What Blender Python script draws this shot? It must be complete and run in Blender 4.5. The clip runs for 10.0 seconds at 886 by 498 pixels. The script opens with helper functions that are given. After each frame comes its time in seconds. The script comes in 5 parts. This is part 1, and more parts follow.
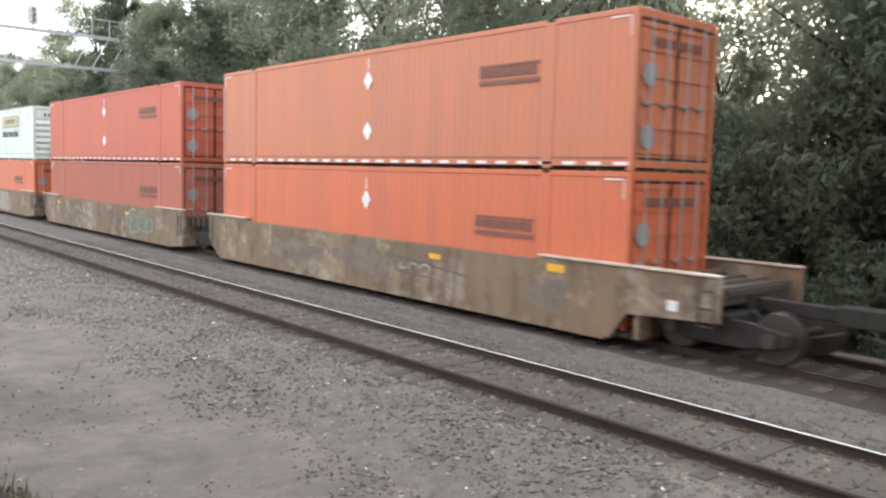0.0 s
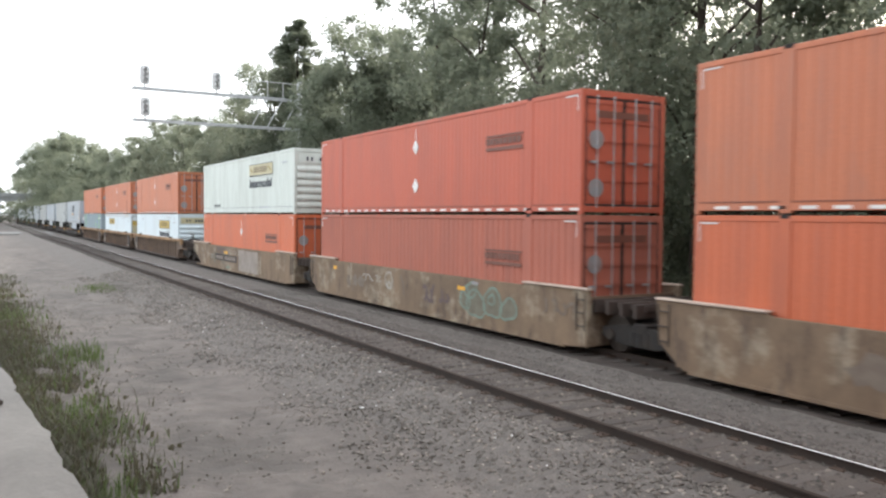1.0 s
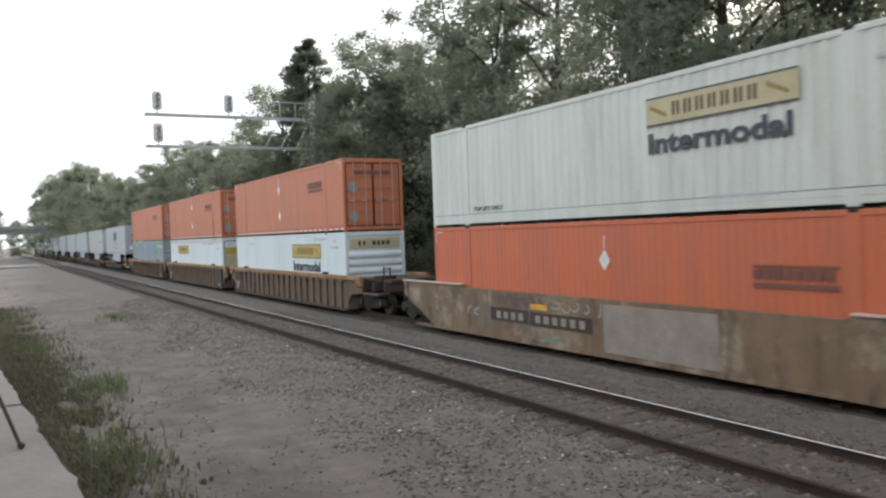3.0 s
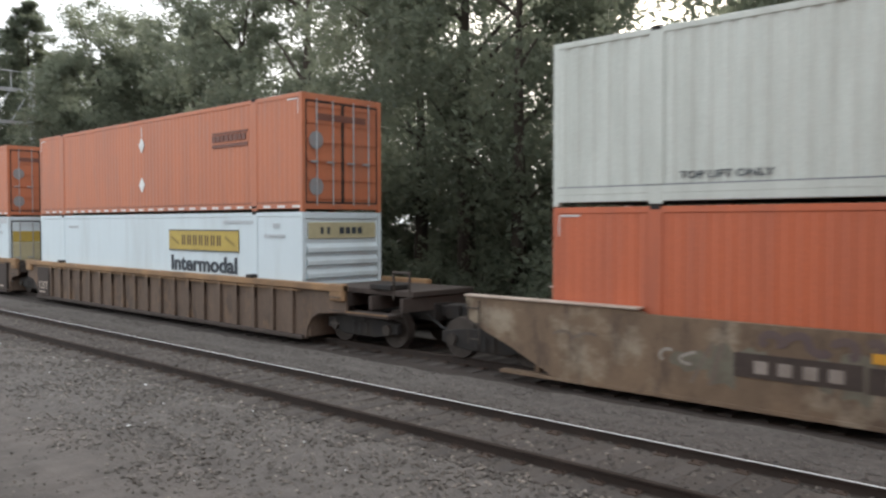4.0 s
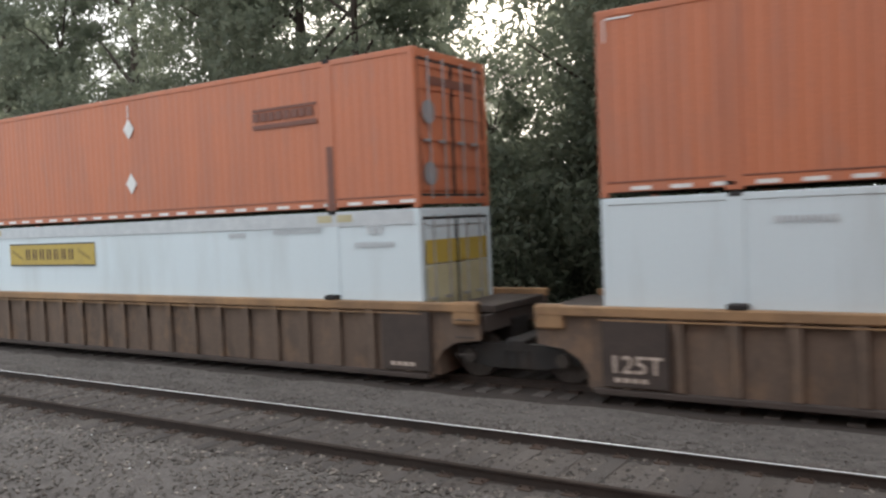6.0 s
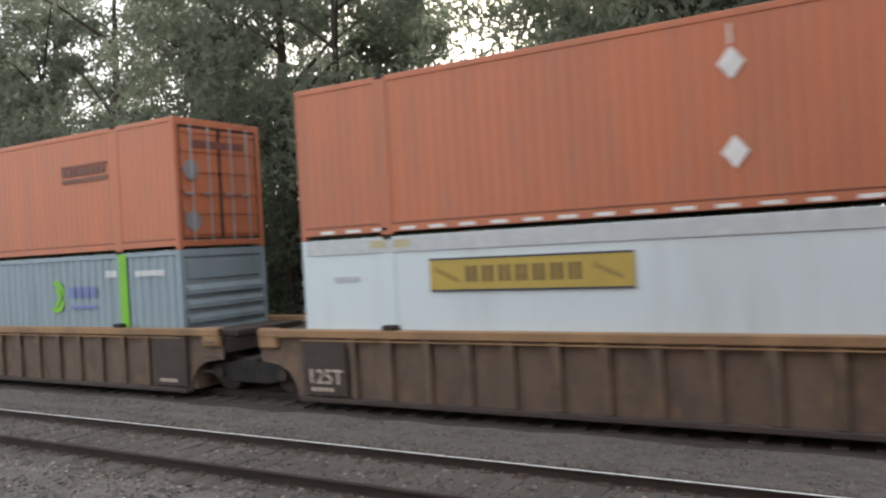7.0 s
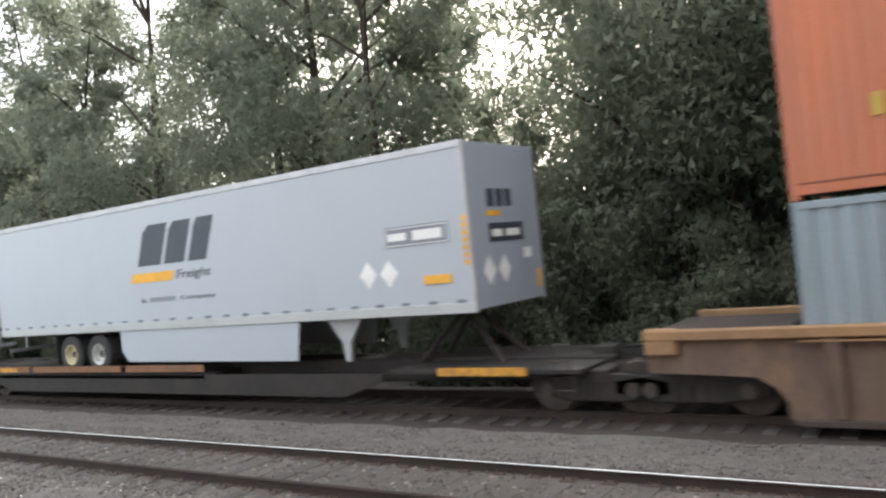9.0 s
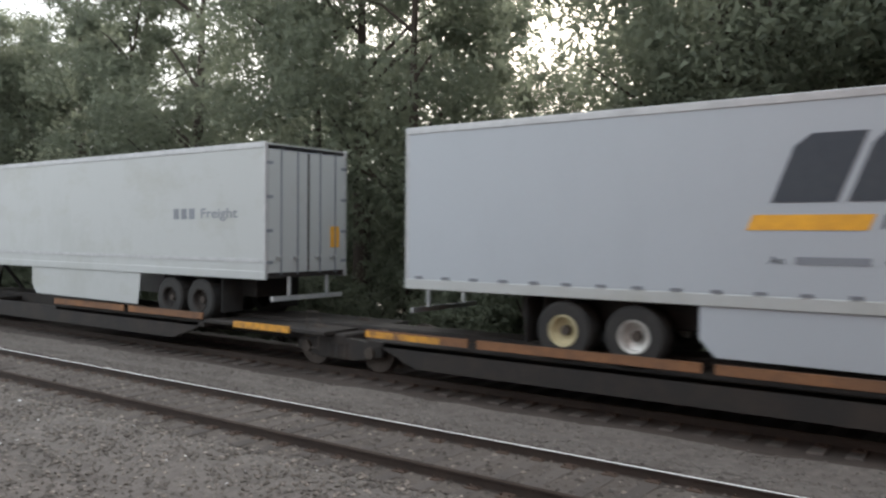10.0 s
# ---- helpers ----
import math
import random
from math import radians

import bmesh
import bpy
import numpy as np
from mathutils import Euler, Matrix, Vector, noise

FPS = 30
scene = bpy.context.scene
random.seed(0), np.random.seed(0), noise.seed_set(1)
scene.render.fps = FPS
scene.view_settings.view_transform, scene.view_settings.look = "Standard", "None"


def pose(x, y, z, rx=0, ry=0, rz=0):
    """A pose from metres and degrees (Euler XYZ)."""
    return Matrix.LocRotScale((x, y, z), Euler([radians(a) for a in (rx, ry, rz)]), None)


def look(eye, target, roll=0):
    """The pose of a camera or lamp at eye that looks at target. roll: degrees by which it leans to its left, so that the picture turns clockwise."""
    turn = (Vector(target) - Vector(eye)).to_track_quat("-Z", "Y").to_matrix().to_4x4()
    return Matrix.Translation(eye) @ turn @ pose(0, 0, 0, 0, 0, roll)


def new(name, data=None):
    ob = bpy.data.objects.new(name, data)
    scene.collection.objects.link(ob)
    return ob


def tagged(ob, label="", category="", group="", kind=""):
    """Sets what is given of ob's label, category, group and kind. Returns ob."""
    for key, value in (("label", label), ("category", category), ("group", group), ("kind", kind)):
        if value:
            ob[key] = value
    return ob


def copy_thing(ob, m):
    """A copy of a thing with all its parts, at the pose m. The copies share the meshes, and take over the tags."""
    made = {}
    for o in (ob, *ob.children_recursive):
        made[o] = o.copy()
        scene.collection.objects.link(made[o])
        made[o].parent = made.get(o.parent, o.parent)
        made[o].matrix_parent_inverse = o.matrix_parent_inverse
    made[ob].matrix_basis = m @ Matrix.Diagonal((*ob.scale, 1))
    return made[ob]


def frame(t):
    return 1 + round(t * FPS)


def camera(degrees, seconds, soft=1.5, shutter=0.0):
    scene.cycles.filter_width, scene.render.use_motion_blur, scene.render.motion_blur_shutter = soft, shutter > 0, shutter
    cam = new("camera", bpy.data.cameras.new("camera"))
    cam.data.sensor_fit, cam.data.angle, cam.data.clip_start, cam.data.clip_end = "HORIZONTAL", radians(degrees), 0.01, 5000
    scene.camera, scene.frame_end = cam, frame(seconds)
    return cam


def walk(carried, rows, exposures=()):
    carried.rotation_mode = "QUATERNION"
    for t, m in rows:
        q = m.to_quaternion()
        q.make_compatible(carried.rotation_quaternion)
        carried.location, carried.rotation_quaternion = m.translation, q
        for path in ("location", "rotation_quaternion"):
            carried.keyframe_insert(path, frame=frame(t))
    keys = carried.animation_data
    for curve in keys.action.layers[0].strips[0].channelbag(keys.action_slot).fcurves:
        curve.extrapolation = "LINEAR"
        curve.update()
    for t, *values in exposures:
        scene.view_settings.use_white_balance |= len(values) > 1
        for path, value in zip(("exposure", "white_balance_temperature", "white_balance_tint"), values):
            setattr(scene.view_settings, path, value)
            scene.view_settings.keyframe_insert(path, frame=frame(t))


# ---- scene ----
# distances in metres; x along the track (train runs to +x), z = 0 at the rail heads
EYE_Z = 2.87
SPEED, GAIN = 13.454, 0.061
TRAIN_Y = 13.32          # centre line of the train's track
NEAR_Y = 8.655           # centre line of the near track
PATH = [  # seconds, x, y, z above EYE_Z, yaw, pitch, roll
    (0.0, 0.763, -0.033, 0.076, 49.27, -5.33, -1.50),
    (0.5, 0.617, -0.090, 0.058, 50.96, -4.08, -0.81),
    (1.0, 0.471, -0.026, 0.108, 60.14, -2.21, -0.48),
    (1.5, 0.298, 0.005, 0.088, 57.59, -3.00, -2.65),
    (2.0, 0.058, -0.004, 0.095, 56.39, -2.94, -1.14),
    (2.5, -0.197, 0.030, 0.095, 63.13, -1.42, 0.76),
    (3.8, -0.258, -0.022, -0.068, 48.55, -1.05, 2.38),
    (4.0, -0.300, 0.002, -0.085, 43.21, -1.81, 0.03),
    (4.5, -0.344, -0.017, -0.095, 40.48, -3.60, 0.84),
    (5.0, -0.324, 0.031, -0.096, 36.53, -3.24, 0.31),
    (5.2, -0.302, -0.047, -0.070, 36.30, -2.29, 0.05),
    (6.3, -0.026, -0.078, 0.021, 31.78, -2.33, 2.86),
    (6.5, 0.014, -0.070, 0.002, 35.16, -3.29, 2.79),
    (7.0, -0.054, 0.030, -0.002, 31.60, -0.32, 3.14),
    (7.5, -0.080, 0.044, -0.021, 33.78, 0.26, 3.41),
    (8.0, -0.020, 0.057, -0.022, 36.11, 0.35, 5.10),
    (8.5, 0.006, 0.054, -0.020, 34.65, 0.55, 5.24),
    (9.0, 0.003, 0.102, -0.002, 34.59, 0.31, 5.95),
    (9.5, 0.013, 0.049, -0.021, 39.82, 0.02, 1.39),
    (10.0, 0.040, -0.017, -0.042, 36.38, -1.08, -0.42),
]
cam = camera(57.1, 10.0, soft=2.35, shutter=0.25)
walk(cam, [(t, pose(x, y, EYE_Z + z, 90 + p, r, w)) for t, x, y, z, w, p, r in PATH],
     exposures=[(0.0, 1.5), (0.5, 1.38), (1.0, 1.15), (1.5, 0.95), (2.0, 0.9), (2.5, 0.55), (4.0, 0.7), (4.5, 1.07), (5.0, 0.9), (6.5, 0.7), (7.0, 0.75), (7.5, 0.95), (8.0, 1.2), (8.5, 1.1), (9.0, 1.3), (9.5, 0.92), (10.0, 0.85)])

# ---- sky and sun: a bright, hazy white evening sky ----
world = bpy.data.worlds.new("world")
scene.world = world
world.use_nodes = True
wn, wl = world.node_tree.nodes, world.node_tree.links
sky = wn.new("ShaderNodeTexSky")
sky.sky_type, sky.sun_disc = 'NISHITA', False
sky.sun_elevation, sky.sun_rotation = radians(26), radians(333)
sky.air_density, sky.dust_density, sky.ozone_density = 1.0, 6.0, 1.0
veil = wn.new("ShaderNodeMixRGB")
veil.inputs[0].default_value = 0.8
veil.inputs[2].default_value = (8.85, 9.32, 9.75, 1)
wl.new(sky.outputs[0], veil.inputs[1])
wl.new(veil.outputs[0], wn["Background"].inputs[0])
wn["Background"].inputs[1].default_value = 0.13
sun_data = bpy.data.lights.new("sun", 'SUN')
sun_data.energy, sun_data.angle, sun_data.color = 4.5, radians(10), (1.0, 0.95, 0.88)
sun = new("sun", sun_data)
sun.matrix_world = look((-27, 48, 29), (0, 0, 0))


# ---- materials ----
def nodes_of(name, rough=0.7, metal=0.0):
    m = bpy.data.materials.new(name)
    m.use_nodes = True
    b = m.node_tree.nodes["Principled BSDF"]
    b.inputs["Roughness"].default_value, b.inputs["Metallic"].default_value = rough, metal
    return m, m.node_tree.nodes, m.node_tree.links, b


def rgba(c):
    return (c[0], c[1], c[2], 1)


def surface(name, base, other, rough=0.7, metal=0.0, scale=1.5, fine=25.0, bump=0.15, stretch=(1, 1, 1), amount=0.5, spread=0.0, island=0.0, grit=0.45):
    """Paint, earth or metal: two colours mixed by broad stains, fine grain in tone and relief."""
    m, n, l, b = nodes_of(name, rough, metal)
    co = n.new("ShaderNodeTexCoord")
    mp = n.new("ShaderNodeMapping")
    mp.inputs["Scale"].default_value = stretch
    l.new(co.outputs["Object"], mp.inputs[0])
    big, small = n.new("ShaderNodeTexNoise"), n.new("ShaderNodeTexNoise")
    big.inputs["Scale"].default_value, big.inputs["Detail"].default_value, big.inputs["Roughness"].default_value = scale, 8, 0.65
    small.inputs["Scale"].default_value, small.inputs["Detail"].default_value = fine, 4
    l.new(mp.outputs[0], big.inputs[0])
    l.new(co.outputs["Object"], small.inputs[0])
    ramp = n.new("ShaderNodeValToRGB")
    ramp.color_ramp.elements[0].position, ramp.color_ramp.elements[1].position = 0.62 - amount * 0.4, 0.75
    l.new(big.outputs[0], ramp.inputs[0])
    mix = n.new("ShaderNodeMixRGB")
    mix.inputs[1].default_value, mix.inputs[2].default_value = rgba(base), rgba(other)
    l.new(ramp.outputs[0], mix.inputs[0])
    grain = n.new("ShaderNodeMixRGB")
    grain.blend_type = 'MULTIPLY'
    grain.inputs[0].default_value = grit
    tone = n.new("ShaderNodeValToRGB")
    tone.color_ramp.elements[0].color, tone.color_ramp.elements[1].color = (0.55, 0.55, 0.55, 1), (1.25, 1.25, 1.25, 1)
    l.new(small.outputs[0], tone.inputs[0])
    l.new(mix.outputs[0], grain.inputs[1])
    l.new(tone.outputs[0], grain.inputs[2])
    last = grain.outputs[0]
    if spread:
        info = n.new("ShaderNodeObjectInfo")
        hsv = n.new("ShaderNodeHueSaturation")
        mr = n.new("ShaderNodeMapRange")
        mr.inputs[3].default_value, mr.inputs[4].default_value = 1 - spread, 1 + spread
        l.new(info.outputs["Random"], mr.inputs[0])
        l.new(mr.outputs[0], hsv.inputs["Value"])
        l.new(last, hsv.inputs["Color"])
        last = hsv.outputs[0]
    if island:
        geo = n.new("ShaderNodeNewGeometry")
        tones = n.new("ShaderNodeValToRGB")
        e = tones.color_ramp.elements
        e[0].color, e[1].color = (1 - island, 1 - island, 1 - island, 1), (1 + island * 3.4, 1 + island * 3.3, 1 + island * 3.1, 1)
        mid = e.new(0.85)
        mid.color = (1 + island * 0.5, 1 + island * 0.47, 1 + island * 0.44, 1)
        l.new(geo.outputs["Random Per Island"], tones.inputs[0])
        mul = n.new("ShaderNodeMixRGB")
        mul.blend_type, mul.inputs[0].default_value = 'MULTIPLY', 1.0
        l.new(last, mul.inputs[1])
        l.new(tones.outputs[0], mul.inputs[2])
        last = mul.outputs[0]
    l.new(last, b.inputs["Base Color"])
    bp = n.new("ShaderNodeBump")
    bp.inputs["Strength"].default_value, bp.inputs["Distance"].default_value = bump, 0.02
    l.new(small.outputs[0], bp.inputs["Height"])
    l.new(bp.outputs[0], b.inputs["Normal"])
    return m


def leafy(name, dark, light, through_tint):
    m, n, l, b = nodes_of(name, 0.6)
    geo = n.new("ShaderNodeNewGeometry")
    ramp = n.new("ShaderNodeValToRGB")
    ramp.color_ramp.elements[0].color, ramp.color_ramp.elements[1].color = rgba(dark), rgba(light)
    l.new(geo.outputs["Random Per Island"], ramp.inputs[0])
    l.new(ramp.outputs[0], b.inputs["Base Color"])
    tr = n.new("ShaderNodeBsdfTranslucent")
    tr.inputs[0].default_value = rgba(through_tint)
    mix = n.new("ShaderNodeMixShader")
    mix.inputs[0].default_value = 0.5
    l.new(b.outputs[0], mix.inputs[1])
    l.new(tr.outputs[0], mix.inputs[2])
    l.new(mix.outputs[0], n["Material Output"].inputs[0])
    return m


def scuffed(m, tint, scale, amount, squash):
    """Lay uneven worn patches of another colour over a surface."""
    n, l = m.node_tree.nodes, m.node_tree.links
    bsdf = n["Principled BSDF"]
    before = bsdf.inputs["Base Color"].links[0].from_socket
    tc, mp = n.new("ShaderNodeTexCoord"), n.new("ShaderNodeMapping")
    mp.inputs["Scale"].default_value = squash
    noise = n.new("ShaderNodeTexNoise")
    noise.inputs["Scale"].default_value, noise.inputs["Detail"].default_value, noise.inputs["Roughness"].default_value = scale, 8, 0.68
    ramp = n.new("ShaderNodeValToRGB")
    e = ramp.color_ramp.elements
    e[0].position, e[1].position = 0.52, 0.66
    e[1].color = (amount, amount, amount, 1)
    mix = n.new("ShaderNodeMixRGB")
    mix.inputs[2].default_value = rgba(tint)
    l.new(tc.outputs["Object"], mp.inputs[0])
    l.new(mp.outputs[0], noise.inputs["Vector"])
    l.new(noise.outputs[0], ramp.inputs[0])
    l.new(ramp.outputs[0], mix.inputs[0])
    l.new(before, mix.inputs[1])
    l.new(mix.outputs[0], bsdf.inputs["Base Color"])


STREAK = (1.6, 1.6, 0.25)
M = dict(
    orange=surface("orange_paint", (0.53, 0.175, 0.085), (0.42, 0.155, 0.09), 0.5, 0, 1.1, 30, 0.05, STREAK),
    orange_deep=surface("deep_orange_paint", (0.58, 0.145, 0.062), (0.45, 0.13, 0.07), 0.5, 0, 1.1, 30, 0.05, STREAK),
    red=surface("red_orange_paint", (0.50, 0.115, 0.066), (0.40, 0.105, 0.068), 0.55, 0, 1.1, 30, 0.05, STREAK),
    faded=surface("faded_red_paint", (0.44, 0.14, 0.092), (0.34, 0.125, 0.092), 0.7, 0, 1.3, 30, 0.05, STREAK, 0.7),
    white=surface("white_paint", (0.62, 0.70, 0.735), (0.53, 0.585, 0.6), 0.5, 0, 0.7, 30, 0.01, STREAK, 0.35, grit=0.1),
    cream=surface("aged_white_paint", (0.64, 0.685, 0.64), (0.49, 0.52, 0.475), 0.55, 0, 1.0, 30, 0.04, STREAK, 0.5),
    grey=surface("blue_grey_paint", (0.27, 0.34, 0.38), (0.21, 0.26, 0.28), 0.5, 0, 1.1, 30, 0.05, STREAK, 0.4),
    silver=surface("pale_grey_trailer_skin", (0.375, 0.412, 0.45), (0.355, 0.39, 0.425), 0.38, 0, 0.5, 30, 0.01, (1, 1, 0.6), 0.3, grit=0.1),
    offwhite=surface("dull_white_trailer_skin", (0.40, 0.42, 0.42), (0.345, 0.36, 0.35), 0.42, 0, 0.6, 30, 0.01, (1, 1, 0.6), 0.3, grit=0.1),
    nose=surface("dark_grey_trailer_nose", (0.20, 0.22, 0.25), (0.15, 0.16, 0.18), 0.5, 0, 0.8, 30, 0.03, STREAK),
    nose_skin=surface("grey_trailer_nose_skin", (0.30, 0.335, 0.375), (0.25, 0.28, 0.31), 0.45, 0, 0.8, 30, 0.03, STREAK, 0.3),
    brown=surface("rusty_brown_car_paint", (0.25, 0.172, 0.11), (0.125, 0.088, 0.06), 0.85, 0, 0.8, 18, 0.2, (1, 1, 0.6), 0.8),
    tan=surface("tan_car_paint", (0.165, 0.115, 0.085), (0.1, 0.07, 0.052), 0.85, 0, 0.9, 18, 0.2, STREAK, 0.7),
    chord=surface("worn_yellow_brown_edge", (0.34, 0.2, 0.1), (0.17, 0.105, 0.062), 0.8, 0, 1.2, 20, 0.2, (1, 1, 1), 0.6),
    lip=surface("scuffed_bare_lip", (0.55, 0.45, 0.38), (0.34, 0.26, 0.2), 0.6, 0, 2, 20, 0.1),
    # grimy steel, coloured darker to hold the low light under the cars
    steel=surface("grimy_steel_darkened_for_shade", (0.024, 0.022, 0.021), (0.045, 0.035, 0.029), 0.8, 0.2, 2.5, 25, 0.2),
    wheel=surface("worn_wheel_steel", (0.09, 0.075, 0.065), (0.05, 0.04, 0.035), 0.6, 0.6, 3, 25, 0.1),
    # worn steel, coloured near white in place of the sky's reflection
    tread=surface("polished_steel_with_sky_glint", (0.93, 0.93, 0.92), (0.88, 0.87, 0.86), 0.38, 0.5, 3, 40, 0.01),
    # rail rust; its near-black also paints the shade under the train
    rust=surface("rail_rust_and_train_shade", (0.055, 0.041, 0.034), (0.035, 0.028, 0.024), 0.9, 0.1, 2, 30, 0.2),
    rail_top=surface("dull_rail_head", (0.06, 0.047, 0.04), (0.04, 0.032, 0.028), 1.0, 0, 2, 30, 0.1),
    tie=surface("weathered_timber", (0.095, 0.08, 0.07), (0.06, 0.051, 0.046), 0.95, 0, 2.2, 30, 0.5, (0.6, 0.2, 1), 0.6, 0.25),
    plate=surface("rusty_tie_plate", (0.085, 0.055, 0.04), (0.05, 0.035, 0.028), 0.9, 0.2, 4, 30, 0.2),
    ballast=surface("ballast_bed", (0.168, 0.148, 0.134), (0.086, 0.075, 0.067), 0.95, 0, 5, 45, 1.0, (1, 1, 1), 0.8),
    dirt=surface("packed_dirt", (0.178, 0.152, 0.136), (0.082, 0.072, 0.064), 0.97, 0, 1.3, 22, 0.9, (1, 1, 1), 0.8),
    gravel=surface("loose_gravel", (0.185, 0.166, 0.148), (0.12, 0.105, 0.092), 0.95, 0, 6, 40, 0.3, (1, 1, 1), 0.8, 0.0, 0.36),
    bed_stone=surface("even_grey_ballast_stone", (0.16, 0.145, 0.132), (0.12, 0.107, 0.096), 0.95, 0, 6, 40, 0.3, (1, 1, 1), 0.8, 0.0, 0.16),
    oily=surface("oil_stained_ballast", (0.112, 0.094, 0.081), (0.068, 0.056, 0.047), 0.95, 0, 4, 45, 1.0, (1, 1, 1), 0.8, 0.0),
    oily_stone=surface("oil_stained_stone", (0.12, 0.105, 0.095), (0.08, 0.07, 0.06), 0.95, 0, 6, 40, 0.3, (1, 1, 1), 0.8, 0.0, 0.45),
    concrete=surface("weathered_concrete", (0.18, 0.17, 0.157), (0.12, 0.113, 0.105), 0.9, 0, 0.9, 18, 0.35, (1, 1, 1), 0.7),
    bark=surface("bark", (0.055, 0.042, 0.032), (0.03, 0.024, 0.02), 0.95, 0, 3, 14, 0.8, (1, 1, 0.3)),
    yellow=surface("yellow_panel", (0.5, 0.36, 0.07), (0.4, 0.29, 0.07), 0.5, 0, 1.5, 30, 0.03),
    umber=surface("dark_brown_print", (0.10, 0.06, 0.03), (0.14, 0.09, 0.04), 0.6, 0, 4, 30, 0.02),
    olive=surface("olive_print", (0.27, 0.19, 0.05), (0.33, 0.24, 0.06), 0.6, 0, 4, 30, 0.02),
    board=surface("pale_cream_board", (0.52, 0.47, 0.30), (0.42, 0.37, 0.22), 0.6, 0, 2, 30, 0.03),
    # dark brown, with the shade of the gaps between cars in its colour
    dark_brown=surface("dark_brown_with_gap_shade", (0.07, 0.052, 0.044), (0.045, 0.035, 0.03), 0.9, 0, 2, 20, 0.2),
    patch=surface("pale_painted_patch", (0.34, 0.295, 0.26), (0.22, 0.18, 0.15), 0.85, 0, 2.2, 20, 0.1, (1, 1, 1), 0.7),
    edge_rust=surface("orange_rust_edge", (0.23, 0.11, 0.05), (0.10, 0.06, 0.042), 0.85, 0, 3, 35, 0.2, (0.6, 1, 1), 0.6),
    amber_worn=surface("worn_amber_paint", (0.62, 0.30, 0.03), (0.16, 0.085, 0.04), 0.65, 0, 5, 40, 0.1),
    amber=surface("amber_paint", (0.80, 0.40, 0.03), (0.55, 0.27, 0.04), 0.5, 0, 2, 30, 0.05),
    ink=surface("dark_blue_grey_print", (0.035, 0.045, 0.06), (0.05, 0.06, 0.07), 0.5, 0, 3, 30, 0.02),
    logo=surface("faded_dark_red_print", (0.17, 0.07, 0.05), (0.21, 0.085, 0.06), 0.6, 0, 4, 30, 0.02),
    faint=surface("faint_grey_print", (0.50, 0.53, 0.55), (0.60, 0.63, 0.64), 0.6, 0, 4, 30, 0.02),
    decal=surface("white_decal", (0.78, 0.78, 0.76), (0.6, 0.6, 0.58), 0.5, 0, 5, 30, 0.02),
    bluish=surface("pale_blue_decal", (0.26, 0.27, 0.28), (0.3, 0.22, 0.2), 0.5, 0, 5, 30, 0.02),
    green=surface("lime_green_paint", (0.20, 0.52, 0.03), (0.16, 0.42, 0.04), 0.5, 0, 2, 30, 0.03),
    blue=surface("violet_blue_paint", (0.16, 0.20, 0.46), (0.19, 0.22, 0.42), 0.5, 0, 2, 30, 0.03),
    rubber=surface("tyre_rubber", (0.022, 0.022, 0.022), (0.04, 0.038, 0.035), 0.85, 0, 3, 30, 0.2),
    alloy=surface("white_wheel_rim", (0.62, 0.62, 0.6), (0.3, 0.29, 0.26), 0.35, 0.3, 4, 30, 0.03),
    galv=surface("galvanised_steel", (0.47, 0.48, 0.49), (0.36, 0.37, 0.38), 0.5, 0.5, 3, 30, 0.05),
    graffiti=surface("chalky_spray_paint", (0.225, 0.185, 0.15), (0.135, 0.1, 0.078), 0.8, 0, 3.2, 20, 0.05, (1, 1, 1), 1.0),
    teal_spray=surface("teal_spray_paint", (0.21, 0.28, 0.23), (0.15, 0.165, 0.125), 0.8, 0, 3.2, 20, 0.05, (1, 1, 1), 0.7),
    white_spray=surface("worn_white_spray_paint", (0.42, 0.40, 0.36), (0.26, 0.22, 0.18), 0.8, 0, 3.2, 20, 0.05, (1, 1, 1), 0.8),
    purple_spray=surface("dark_purple_spray_paint", (0.115, 0.085, 0.09), (0.15, 0.105, 0.085), 0.8, 0, 3.2, 20, 0.05, (1, 1, 1), 0.7),
    graffiti_green=surface("pale_green_spray_paint", (0.21, 0.205, 0.155), (0.13, 0.105, 0.078), 0.8, 0, 3.2, 20, 0.05, (1, 1, 1), 1.0),
    # pale grey holds the glare of the sky around the heads
    head=surface("glare_grey_signal_head", (0.6, 0.6, 0.6), (0.5, 0.5, 0.5), 0.6, 0, 3, 30, 0.05),
    brick=surface("dull_red_brick", (0.17, 0.09, 0.07), (0.11, 0.065, 0.055), 0.95, 0, 1.2, 16, 0.4, (1, 1, 1), 0.7),
    far_concrete=surface("distant_grey_concrete", (0.30, 0.31, 0.31), (0.22, 0.23, 0.23), 0.9, 0, 0.6, 8, 0.2),
    yard=surface("pale_yard_gravel", (0.42, 0.41, 0.39), (0.3, 0.29, 0.27), 0.95, 0, 0.5, 10, 0.3),
    asphalt=surface("pale_asphalt", (0.22, 0.21, 0.2), (0.16, 0.155, 0.15), 0.9, 0, 1, 20, 0.2),
    leaf=leafy("leaf_green", (0.055, 0.07, 0.046), (0.115, 0.134, 0.086), (0.24, 0.265, 0.195)),
    needle=leafy("needle_green", (0.04, 0.055, 0.036), (0.085, 0.1, 0.065), (0.18, 0.2, 0.14)),
    weed=leafy("weed_green", (0.08, 0.095, 0.048), (0.15, 0.17, 0.09), (0.12, 0.17, 0.05)),
    dry=leafy("dry_brush", (0.085, 0.078, 0.055), (0.165, 0.15, 0.112), (0.1, 0.09, 0.05)),
)
M["rail_top"].node_tree.nodes["Principled BSDF"].inputs["Specular IOR Level"].default_value = 0.05
